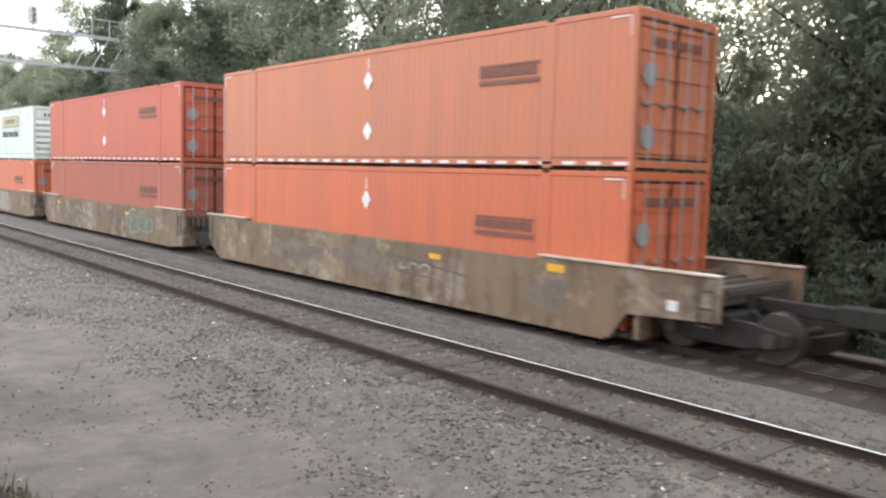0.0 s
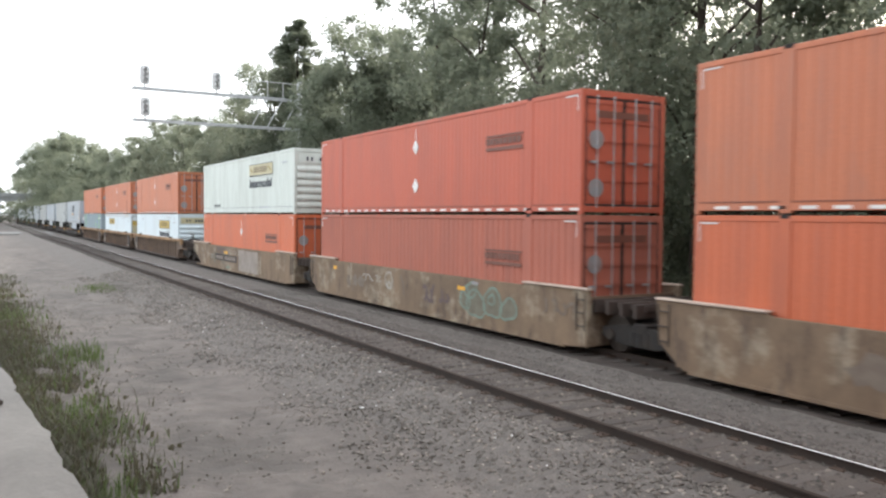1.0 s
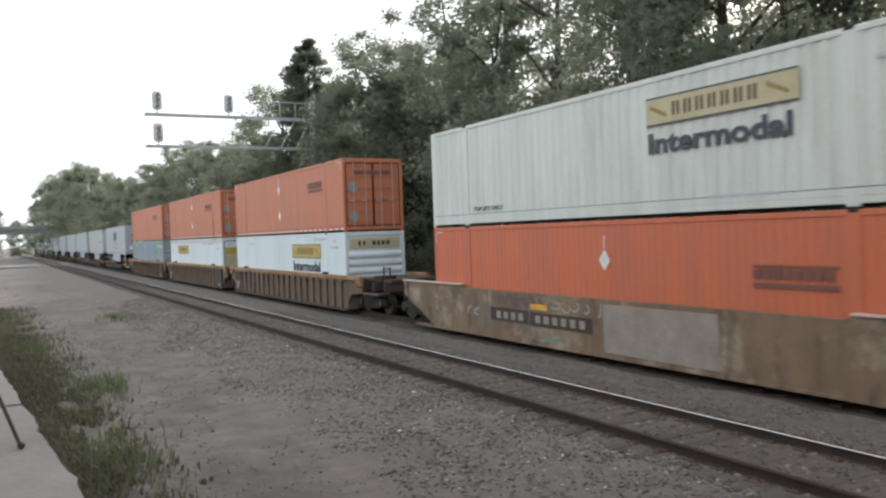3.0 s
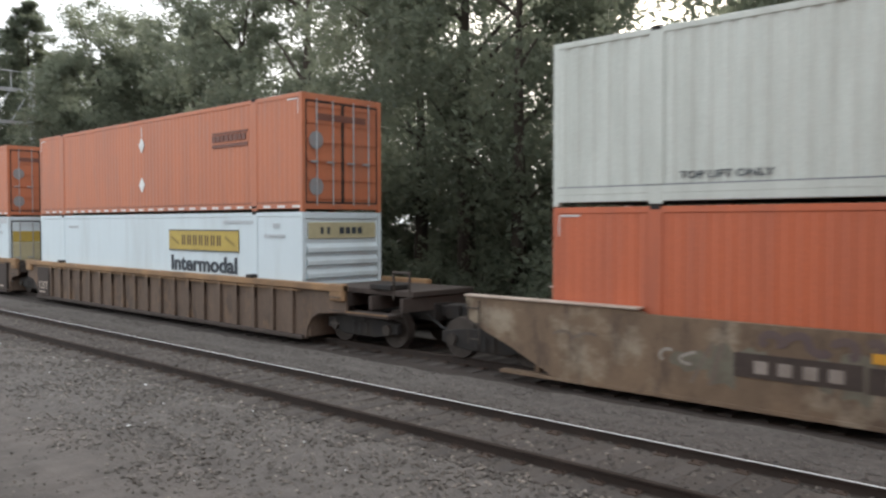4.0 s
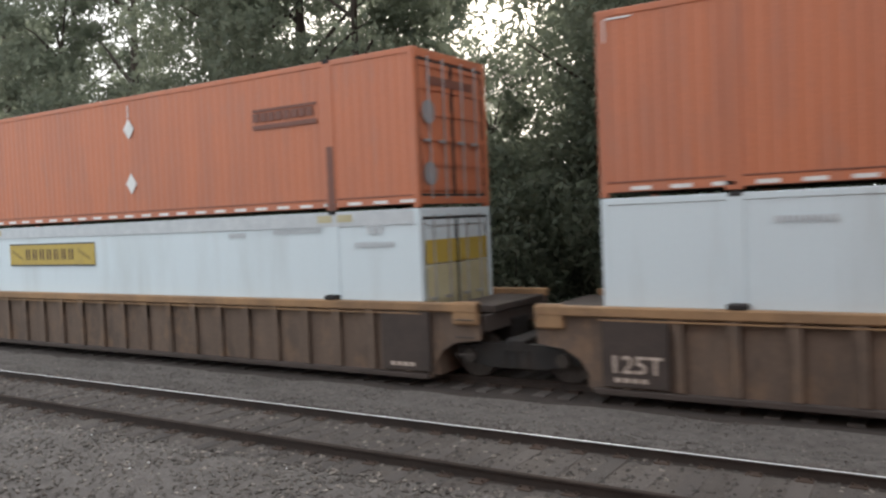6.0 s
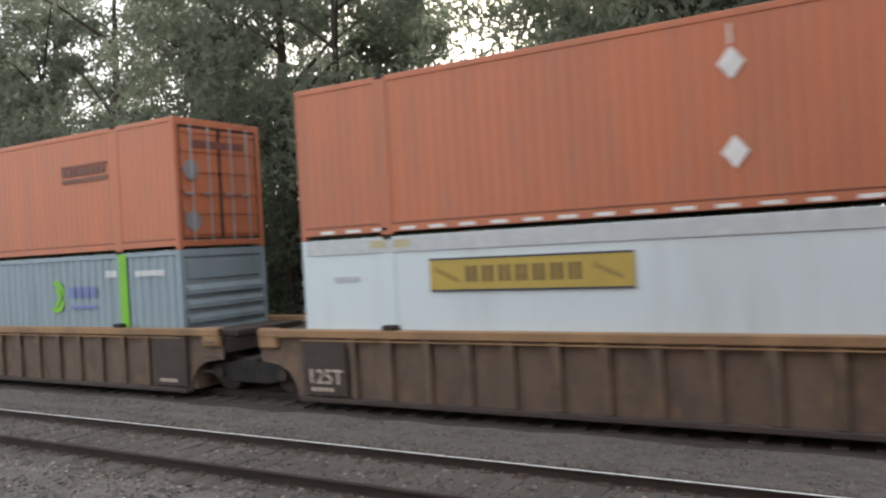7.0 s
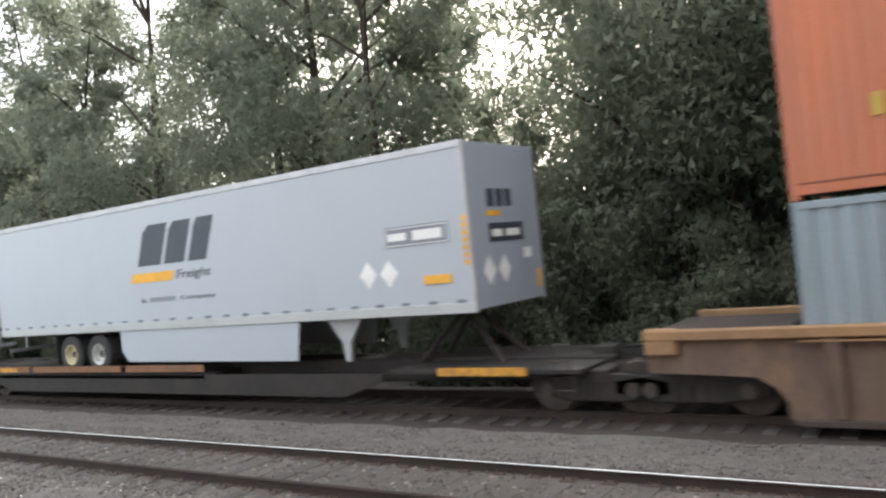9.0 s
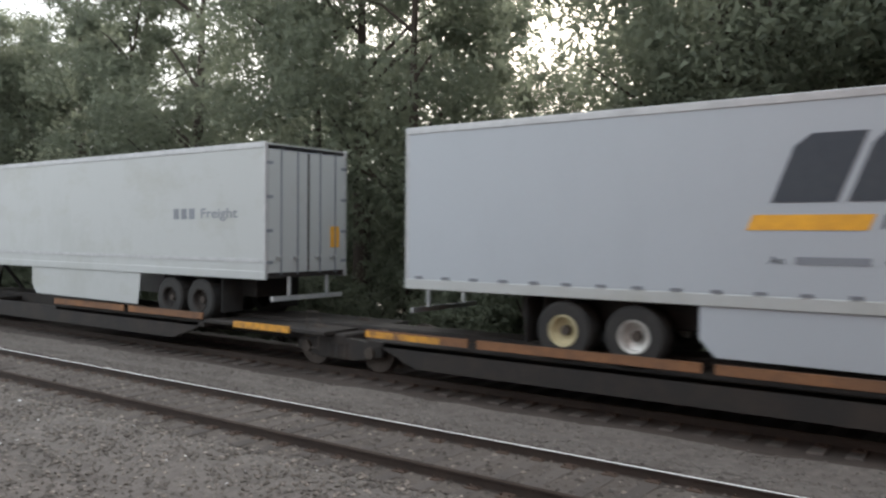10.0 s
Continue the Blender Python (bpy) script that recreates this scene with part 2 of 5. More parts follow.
scuffed(M["brown"], (0.38, 0.325, 0.245), 0.9, 0.75, (1, 1, 1.2))
scuffed(M["brown"], (0.07, 0.05, 0.042), 2.3, 0.6, (1.4, 1.4, 0.5))
scuffed(M["tan"], (0.24, 0.145, 0.085), 1.9, 0.55, (1, 1, 0.6))
scuffed(M["tan"], (0.065, 0.05, 0.042), 1.5, 0.6, (1.3, 1.3, 0.5))
scuffed(M["dirt"], (0.075, 0.066, 0.058), 0.45, 0.6, (0.6, 1, 1))
scuffed(M["orange"], (0.40, 0.17, 0.11), 1.6, 0.55, (1.5, 1.5, 0.35))
scuffed(M["amber_worn"], (0.11, 0.06, 0.04), 3.0, 0.9, (1, 1, 1))
scuffed(M["offwhite"], (0.31, 0.31, 0.27), 0.7, 0.4, (0.6, 1, 1.2))


# ---- mesh helpers ----
def box(bm, x0, x1, y0, y1, z0, z1):
    v = [bm.verts.new((x, y, z)) for z in (z0, z1) for y in (y0, y1) for x in (x0, x1)]
    for f in ((0, 2, 3, 1), (4, 5, 7, 6), (0, 1, 5, 4), (2, 6, 7, 3), (0, 4, 6, 2), (1, 3, 7, 5)):
        bm.faces.new([v[i] for i in f])
    return bm


def prism(bm, outline, y0, y1):
    """An outline of (x, z) points made solid between y0 and y1."""
    a = [bm.verts.new((x, y0, z)) for x, z in outline]
    b = [bm.verts.new((x, y1, z)) for x, z in outline]
    bm.faces.new(a)
    bm.faces.new(b[::-1])
    for i in range(len(a)):
        j = (i + 1) % len(a)
        bm.faces.new((a[j], a[i], b[i], b[j]))
    return bm


def run(bm, outline, x0, x1):
    """An outline of (y, z) points made solid between x0 and x1."""
    a = [bm.verts.new((x0, y, z)) for y, z in outline]
    b = [bm.verts.new((x1, y, z)) for y, z in outline]
    bm.faces.new(a)
    bm.faces.new(b[::-1])
    for i in range(len(a)):
        j = (i + 1) % len(a)
        bm.faces.new((a[j], a[i], b[i], b[j]))
    return bm


def tube(bm, p, q, r0, r1=None, sides=10, caps=True):
    p, q = Vector(p), Vector(q)
    turn = (q - p).to_track_quat("Z", "Y")
    rings = []
    for c, r in ((p, r0), (q, r0 if r1 is None else r1)):
        rings.append([bm.verts.new(c + turn @ Vector((r * math.cos(6.2832 * i / sides), r * math.sin(6.2832 * i / sides), 0))) for i in range(sides)])
    for i in range(sides):
        j = (i + 1) % sides
        bm.faces.new((rings[0][i], rings[0][j], rings[1][j], rings[1][i]))
    if caps:
        bm.faces.new(rings[0][::-1])
        bm.faces.new(rings[1])
    return bm


def part(name, bm, material, parent=None, label="", bevel=0.0):
    if bevel:
        bmesh.ops.bevel(bm, geom=bm.edges[:], offset=bevel, segments=1, affect='EDGES', clamp_overlap=True)
    bmesh.ops.recalc_face_normals(bm, faces=bm.faces)
    me = bpy.data.meshes.new(name)
    bm.to_mesh(me)
    bm.free()
    me.materials.append(material)
    ob = new(name, me)
    ob.parent = parent
    return tagged(ob, label)


def B(*a):
    return box(bmesh.new(), *a)


def letters(text, size, m, material, parent, name="lettering", label="", squeeze=1.0, slant=0.0, bold=0.014):
    cu = bpy.data.curves.new(name, 'FONT')
    cu.body, cu.size, cu.extrude, cu.align_x, cu.resolution_u, cu.shear = text, size, 0.003, 'LEFT', 3, slant
    cu.offset = bold
    tmp = bpy.data.objects.new(name, cu)
    me = bpy.data.meshes.new_from_object(tmp)
    bpy.data.objects.remove(tmp)
    me.transform(m @ Matrix.Diagonal((squeeze, 1, 1, 1)))
    me.materials.clear()
    me.materials.append(material)
    ob = new(name, me)
    ob.parent = parent
    return tagged(ob, label)


def side_at(u, y, z):
    return pose(u, y, z, 90, 0, 0)


def nose_at(x, y, z):
    return pose(x, y, z, 90, 0, 90)


def travel(t):
    return SPEED * t + GAIN * t * t / 2


RIDERS = []
WHEELS = []


def ride(thing, u, z):
    """Put a thing on the train: u is the place of its front at the clip's start."""
    thing.matrix_basis = pose(u, TRAIN_Y, z)
    RIDERS.append((thing, u, z))
    return thing


# ---- shipping containers: origin at the leading end, on the centre line, at the floor ----
LEN, HALF, TALL = 16.15, 1.295, 2.89


def corrugated(bm, y, out, z0, z1, x0, x1, pitch=0.28, depth=0.028):
    """A ribbed wall between x0 and x1; out is +1 or -1, the way it faces."""
    xs, x = [], x0
    while x < x1 - 1e-6:
        for dx, d in ((0, 0), (pitch * 0.36, 0), (pitch * 0.5, 1), (pitch * 0.86, 1)):
            if x + dx < x1:
                xs.append((x + dx, d))
        x += pitch
    xs.append((x1, 0))
    lo = [bm.verts.new((x, y - out * d * depth, z0)) for x, d in xs]
    hi = [bm.verts.new((x, y - out * d * depth, z1)) for x, d in xs]
    for i in range(len(xs) - 1):
        bm.faces.new((lo[i], lo[i + 1], hi[i + 1], hi[i]))
    return bm


def diamond(bm, u, y, z, r, dep=0.006):
    return prism(bm, [(u - r * 0.8, z), (u, z - r), (u + r * 0.8, z), (u, z + r)], y - dep, y)


def container(name, label, paint, group, end="doors", smooth=False, dashes=True, ribs=(0.21, 0.009)):
    c = tagged(new(name), label, "shipping container", group)
    p = M[paint]
    bm = bmesh.new()
    corrugated(bm, -HALF + 0.012, -1, 0.2, TALL - 0.1, -LEN + 0.12, -0.12, *(ribs if not smooth else (0.42, 0.006)))
    part("side_panel", bm, p, c)
    bm = bmesh.new()
    corrugated(bm, HALF - 0.012, 1, 0.2, TALL - 0.1, -LEN + 0.12, -0.12)
    part("side_panel", bm, p, c)
    part("roof", B(-LEN + 0.05, -0.05, -HALF + 0.05, HALF - 0.05, TALL - 0.06, TALL - 0.03), p, c)
    part("floor_frame", B(-LEN + 0.05, -0.05, -HALF + 0.05, HALF - 0.05, 0.075, 0.16), M["steel"], c)
    for y in (-HALF, HALF - 0.07):
        part("top_rail", B(-LEN + 0.1, -0.1, y, y + 0.07, TALL - 0.11, TALL), p, c, bevel=0.012)
        part("bottom_rail", B(-LEN + 0.1, -0.1, y, y + 0.07, 0.075, 0.215), p, c, bevel=0.012)
        for x in (-LEN, -0.12):
            part("corner_post", B(x, x + 0.12, y if y < 0 else y - 0.05, y + 0.12 if y < 0 else y + 0.07, 0, TALL), p, c, bevel=0.012)
        for u in (-2.03, -14.12):     # lifting posts at the forty-foot points
            part("lifting_post", B(u - 0.13, u + 0.13, y - 0.004 if y < 0 else y + 0.02, y + 0.05 if y < 0 else y + 0.074, 0.03, TALL - 0.004), p, c, bevel=0.01)
            part("lifting_casting", B(u - 0.1, u + 0.1, y - 0.008 if y < 0 else y - 0.03, y + 0.1 if y < 0 else y + 0.078, TALL - 0.06, TALL + 0.025), M["steel"], c, bevel=0.01)
    if end == "doors":
        part("rail_seam", B(-LEN + 0.13, -0.13, -HALF - 0.003, -HALF + 0.01, 0.225, 0.243), M["faint" if paint == "white" else "logo"], c, "dark seam above the bottom rail")
    part("rear_wall", B(-LEN + 0.01, -LEN + 0.05, -HALF + 0.12, HALF - 0.12, 0.1, TALL - 0.08), p, c)
    part("end_sill", B(-0.1, -0.01, -HALF + 0.12, HALF - 0.12, 0.06, 0.2), p, c, bevel=0.01)
    part("end_header", B(-0.1, -0.01, -HALF + 0.12, HALF - 0.12, TALL - 0.16, TALL), p, c, bevel=0.01)
    if end == "doors":
        for y0, y1 in ((-HALF + 0.13, -0.01), (0.01, HALF - 0.13)):
            bm = bmesh.new()
            box(bm, -0.07, -0.035, y0, y1, 0.21, TALL - 0.17)
            door = part("door", bm, p, c, bevel=0.006)
            for z in (0.32, 0.78, 1.24, 1.70, 2.16, 2.58):
                part("door_rib", B(-0.035, -0.008, y0 + 0.05, y1 - 0.05, z, z + 0.09), p, door)
            for q in ((y0, y0 + 0.035, 0.21, TALL - 0.17), (y1 - 0.035, y1, 0.21, TALL - 0.17), (y0 + 0.035, y1 - 0.035, 0.21, 0.25), (y0 + 0.035, y1 - 0.035, TALL - 0.21, TALL - 0.17)):
                part("gasket", B(-0.036, -0.02, *q), M["rubber"], door, "dark rubber door seal")
            for k in (0.28, 0.72):
                y = y0 + (y1 - y0) * k
                part("lock_rod", tube(bmesh.new(), (0.01, y, 0.16), (0.01, y, TALL - 0.12), 0.017, sides=8), M["galv"], door, "pale steel locking rod")
                part("rod_handle", B(0.0, 0.03, y - 0.2, y + 0.02, 1.2, 1.25), M["galv"], door)
    else:
        bm = B(-0.07, -0.045, -HALF + 0.12, HALF - 0.12, 0.2, TALL - 0.16)
        wall = part("end_wall", bm, p, c)
        for k in range(6):
            z = 0.30 + k * 0.315
            lip = [(-0.045, z), (0.03, z + 0.03), (0.03, z + 0.13), (-0.045, z + 0.24)]
            part("end_rib", prism(bmesh.new(), lip, -HALF + 0.15, HALF - 0.15), p, wall)
        part("name_board", B(-0.045, -0.012, -HALF + 0.2, HALF - 0.2, 2.24, 2.64), M["board"] if end == "board" else p, c, bevel=0.006)
        if end != "plain":
            for k, w in enumerate((0.13, 0.13, 0.0, 0.2, 0.2, 0.2, 0.2)):
                if w:
                    y = -0.72 + k * 0.2
                    part("name_bar", B(-0.012, -0.006, y, y + w * 0.7, 2.35, 2.52), M["ink"], c, "dark bar in place of a name")
    if dashes:
        for k in range(26):
            u = -LEN + 0.5 + k * 0.61
            part("reflector_strip", B(u, u + 0.32, -HALF - 0.004, -HALF + 0.001, 0.1, 0.16), M["decal"], c)
    return c


def placards(c, zs, u=-8.1):
    for z in zs:
        part("placard", diamond(bmesh.new(), u, -HALF - 0.003, z, 0.24), M["decal"], c, "white diamond placard")
    part("placard_strip", B(u - 0.018, u + 0.018, -HALF - 0.007, -HALF - 0.002, zs[0] + 0.26, zs[0] + 0.55), M["decal"], c)


def dark_logo(c, z=1.95, material="logo"):
    bm = bmesh.new()
    u = -4.02
    for w in (0.17, 0.19, 0.15, 0.19, 0.17, 0.19, 0.15, 0.17):
        box(bm, u, u + w, -HALF - 0.012, -HALF - 0.002, z, z + 0.17)
        u += w + 0.035
    box(bm, -4.02, -2.3, -HALF - 0.012, -HALF - 0.002, z - 0.16, z - 0.07)
    box(bm, -4.02, -2.3, -HALF - 0.012, -HALF - 0.002, z + 0.2, z + 0.25)
    part("side_marking", bm, M[material], c, "dark faded bars of a line name")


def end_marks(c):
    bm = B(0.002, 0.006, -0.85, 0.75, 2.25, 2.42)
    part("end_marking", bm, M["logo"], c, "dark bar of a line name")
    for z in (0.62, 1.75):
        bm = bmesh.new()
        bmesh.ops.create_cone(bm, cap_ends=True, segments=20, radius1=0.22, radius2=0.22, depth=0.01, matrix=pose(0.004, -0.86, z, 0, 90, 0))
        part("end_placard", bm, M["bluish"], c, "pale blue-grey round placard")


def yellow_board(c, u0, u1, z0, z1, paint="yellow"):
    part("name_panel", B(u0, u1, -HALF - 0.012, -HALF - 0.003, z0, z1), M[paint], c, "mustard-yellow name panel")
    for z in (z0, z1 - 0.035):
        part("panel_edge", B(u0, u1, -HALF - 0.016, -HALF - 0.012, z, z + 0.035), M["ink"], c)
    w = u1 - u0
    for a in (0.20, 0.285, 0.37, 0.455, 0.54, 0.625, 0.71):
        for d in (0.0, 0.034):
            part("name_bar", B(u0 + (a + d) * w, u0 + (a + d + 0.02) * w, -HALF - 0.016, -HALF - 0.012, z0 + (z1 - z0) * 0.27, z0 + (z1 - z0) * 0.75), M["umber"], c, "dark brown bar in place of a name")
    for a in (0.03, 0.82):
        for k in range(4):
            x, z = u0 + (a + 0.032 * k) * w, z0 + (z1 - z0) * (0.6 - 0.09 * k)
            part("panel_emblem", prism(bmesh.new(), [(x, z), (x + 0.03 * w, z - 0.05), (x + 0.034 * w, z + 0.0), (x + 0.006 * w, z + 0.1)], -HALF - 0.015, -HALF - 0.012), M["olive"], c, "thin olive mark on the yellow panel")


def small_print(c, rows, material="logo"):
    for u, z, w, h in rows:
        bm = bmesh.new()
        k = u
        while k < u + w:
            box(bm, k, k + h * 0.6, -HALF - 0.008, -HALF - 0.002, z, z + h)
            k += h * 0.85
        tagged(part("small_print", bm, M[material], c), kind="stuff")


def corner_ticks(c, ends=(True, True)):
    for on, u, d in ((ends[0], -0.13, -1), (ends[1], -LEN + 0.13, 1)):
        if on:
            bm = B(min(u, u + d * 0.02), max(u, u + d * 0.02), -HALF - 0.006, -HALF - 0.001, TALL - 0.5, TALL - 0.15)
            box(bm, min(u + d * 0.04, u + d * 0.45), max(u + d * 0.04, u + d * 0.45), -HALF - 0.006, -HALF - 0.001, TALL - 0.16, TALL - 0.13)
            part("corner_reflector", bm, M["decal"], c)


# ---- railway trucks ----
def truck(parent, u):
    """Two wheelsets, side frames and a bolster under a car at u."""
    t = new("bogie")
    t.parent = parent
    t.matrix_basis = pose(u, 0, 0)
    for y in (-1.0, 1.0):
        bm = prism(bmesh.new(), [(-1.2, 0.34), (-1.2, 0.56), (-0.5, 0.66), (0.5, 0.66), (1.2, 0.56), (1.2, 0.34), (0.95, 0.34), (0.5, 0.22), (-0.5, 0.22), (-0.95, 0.34)], y - 0.08, y + 0.08)
        part("side_frame", bm, M["steel"], t, bevel=0.02)
        for x in (-0.89, 0.89):
            part("bearing_cap", tube(bmesh.new(), (x, y - 0.02 * y, 0.42), (x, y * 1.14, 0.42), 0.12, sides=12), M["wheel"], t)
        bm = bmesh.new()
        for x in (-0.22, 0, 0.22):
            tube(bm, (x, y * 1.02, 0.26), (x, y * 1.02, 0.56), 0.09, sides=8)
        part("spring_nest", bm, M["steel"], t)
    part("bolster", B(-0.2, 0.2, -1.1, 1.1, 0.5, 0.74), M["steel"], t, bevel=0.03)
    for x in (-0.89, 0.89):
        bm = bmesh.new()
        tube(bm, (0, -0.95, 0), (0, 0.95, 0), 0.075, sides=10)
        for y in (-0.75, 0.75):
            s = 1 if y > 0 else -1
            tube(bm, (0, y - s * 0.04, 0), (0, y + s * 0.09, 0), 0.42, 0.415, sides=28)
            tube(bm, (0, y - s * 0.075, 0), (0, y - s * 0.04, 0), 0.445, sides=28)
            for k in range(5):
                a = k * 1.2566
                tube(bm, (0.25 * math.cos(a), y + s * 0.09, 0.25 * math.sin(a)), (0.25 * math.cos(a), y + s * 0.1, 0.25 * math.sin(a)), 0.05, sides=6)
        w = part("wheelset", bm, M["wheel"], t)
        w.matrix_basis = pose(x, 0, 0.42)
        WHEELS.append((w, x))
    return t


def coupler(parent, x0, x1):
    bm = box(bmesh.new(), min(x0, x1), max(x0, x1), -0.1, 0.1, 0.72, 0.95)
    box(bm, x1 - 0.2, x1 + 0.2, -0.2, 0.2, 0.68, 1.0)
    part("coupler", bm, M["steel"], parent, bevel=0.02)
    s = 1 if x1 > x0 else -1
    bm = bmesh.new()
    pts = [(x0, -0.35, 0.75), (x0 + s * 0.5, -0.38, 0.5), (x0 + s * 1.0, -0.36, 0.42), (x1, -0.3, 0.6)]
    for a, b in zip(pts, pts[1:]):
        tube(bm, a, b, 0.03, sides=6)
    part("air_hose", bm, M["rubber"], parent)


def end_platform(car, u, s, reach, paint):
    """Decking and side brackets over the truck, beyond the well; s is the way it points."""
    x0, x1 = sorted((u, u + s * reach))
    top = 1.3 if paint == "tan" else 1.12
    # decking and bearers coloured dark for the shade in the gap
    part("end_platform", B(x0, x1, -1.0, 1.0, top - 0.12, top), M["dark_brown"], car, bevel=0.01)
    part("draft_sill", B(x0, x1, -0.3, 0.3, 0.6, 1.0), M["steel"], car, bevel=0.02)
    for k in range(4):
        x = x0 + 0.1 + k * (x1 - x0 - 0.2) / 3
        part("cross_bearer", B(x - 0.05, x + 0.05, -1.25, 1.25, 0.86, 1.16), M["dark_brown"], car, bevel=0.01)


def smooth_well(label, group, front_end, rear_end, front_truck=True, rear_truck=False):
    """Well car unit with flat, graffiti-marked side plates and raised ledges at its ends."""
    car = tagged(new("well_car"), label, "rail car", group)
    fu = 1.95 if front_end else 0.5
    ru = -18.1 if rear_end else -16.95
    for s in (-1, 1):
        y0, y1 = (-1.47, -1.35) if s < 0 else (1.35, 1.47)
        low = [(ru + 0.75, 0.04), (-0.2, 0.04)]
        front = [(0.15, 0.55), (fu, 0.62), (fu, 1.36)] if front_end else [(0.45, 0.08), (fu, 1.36)]
        rear = [(ru, 1.37), (ru + 0.06, 0.95), (ru + 0.5, 0.72), (ru + 1.1, 0.5)] if rear_end else [(ru, 1.36), (ru + 0.1, 0.5)]
        if rear_end:
            low[0] = (-16.0, 0.04)
        part("side_plate", prism(bmesh.new(), low + front + [(-1.95, 1.37), (-2.1, 1.29), (-14.2, 1.29), (-14.35, 1.37)] + rear, y0, y1), M["brown"], car, bevel=0.012)
        if s < 0:
            for k in range(6):
                part("plate_seam", B(-14.6 + k * 2.62, -14.56 + k * 2.62, -1.474, -1.465, 0.08, 1.28), M["brown"], car)
        part("bottom_flange", B(ru + 0.9, -0.3, y0 - 0.03, y1 + 0.03, 0.0, 0.06), M["brown"], car)
        for a, b in ((ru, -14.3), (-2.0, fu)):
            part("ledge", B(a, b, y0 - 0.04, y1 + 0.04, 1.37, 1.41), M["lip"], car, bevel=0.008)
    part("well_floor", B(-16.3, 0.15, -1.35, 1.35, 0.07, 0.15), M["steel"], car)
    for x in (-16.45, 0.3):
        part("bulkhead", B(x - 0.05, x + 0.05, -1.35, 1.35, 0.07, 1.2), M["brown"], car)
    end_platform(car, 0.36, 1, 1.5, "brown")
    end_platform(car, -16.5, -1, 1.5 if rear_end else 0.7, "brown")
    for y in (-1.5,):
        for u in (ru + 0.1, fu - 0.35):
            bm = bmesh.new()
            for z in (0.55, 0.85, 1.15):
                tube(bm, (u, y, z), (u + 0.28, y, z), 0.014, sides=6)
            for q in (u, u + 0.28):
                tube(bm, (q, y, 0.45), (q, y, 1.3), 0.014, sides=6)
            part("ladder", bm, M["wheel"], car, "small steel ladder rungs")
    if front_truck:
        truck(car, 1.75)
    if front_end:
        coupler(car, 1.9, 3.5)
    if rear_truck:
        truck(car, -17.9)
    if rear_end:
        coupler(car, -18.0, -19.6)
    return car


def spray(car, u, z, w, h, material, seed):
    """Cloudy patches and a few strokes of old spray paint on a side plate."""
    rnd = random.Random(seed)
    n = max(2, int(w / 0.45))
    for k in range(n):
        cx, cz = u + (k + 0.5) * w / n, z + h * rnd.uniform(0.4, 0.6)
        rx, rz = w / n * rnd.uniform(0.35, 1.05), h * rnd.uniform(0.2, 0.55)
        ring = []
        for i in range(14):
            q, f = 6.2832 * i / 14, rnd.uniform(0.6, 1.1)
            ring.append((cx + rx * f * math.cos(q), max(0.08, min(1.24, cz + rz * f * math.sin(q)))))
        y0 = -1.473 - 0.0006 * k
        part("graffiti", prism(bmesh.new(), ring, y0 - 0.002, y0), M[material], car, "cloudy patch of old spray paint")
        if rnd.random() < 0.35:
            x, lean, t = cx - rx * rnd.uniform(-0.5, 1), rnd.uniform(-0.1, 0.4), rnd.uniform(0.04, 0.08)
            bm = prism(bmesh.new(), [(x, z), (x + t, z), (x + lean + t, z + h * 0.9), (x + lean, z + h * 0.9)], y0 - 0.005, y0 - 0.002)
            part("graffiti", bm, M["graffiti"], car, "pale spray-painted stroke")


SPRAYED = []


def tag_line(car, pts, thick, material, label):
    """One sprayed line along (u, z) points, as one thin raised band on a side plate."""
    bm = bmesh.new()
    y = -1.478 - 0.0004 * (len(SPRAYED) % 24)
    SPRAYED.append(label)
    rows = []
    for i, (u, z) in enumerate(pts):
        (a, b), (c, d) = pts[max(0, i - 1)], pts[min(len(pts) - 1, i + 1)]
        n = math.hypot(c - a, d - b) or 1
        ox, oz = -(d - b) / n * thick / 2, (c - a) / n * thick / 2
        rows.append([bm.verts.new((u + k * ox, y + q, z + k * oz)) for k, q in ((1, 0.004), (1, 0), (-1, 0), (-1, 0.004))])
    for p, q in zip(rows, rows[1:]):
        for k in range(3):
            bm.faces.new((p[k], p[k + 1], q[k + 1], q[k]))
    part("graffiti", bm, M[material], car, label)


def hoop(cu, cz, ru, rz, turn=0.0, span=6.2832, n=16):
    pts = []
    for i in range(n + 1):
        q = turn + span * i / n
        f = 1 + 0.16 * math.sin(2 * q + 7 * cu) + 0.1 * math.sin(3 * q + 5 * cz)
        pts.append((cu + ru * f * math.cos(q), max(0.07, min(1.24, cz + rz * f * math.sin(q)))))
    return pts


def scribble(car, u, z, w, h, material, seed, thick=0.045):
    """A row of worn curls of spray paint."""
    rnd = random.Random(seed)
    n = max(2, int(w / 0.32))
    for k in range(n):
        cx = u + (k + 0.5) * w / n
        pts = hoop(cx, z + h / 2, w / n * rnd.uniform(0.3, 0.6), h * rnd.uniform(0.25, 0.5), rnd.uniform(0, 6), rnd.uniform(2.0, 4.4), 9)
        tag_line(car, pts, thick, material, "worn curl of old spray paint")


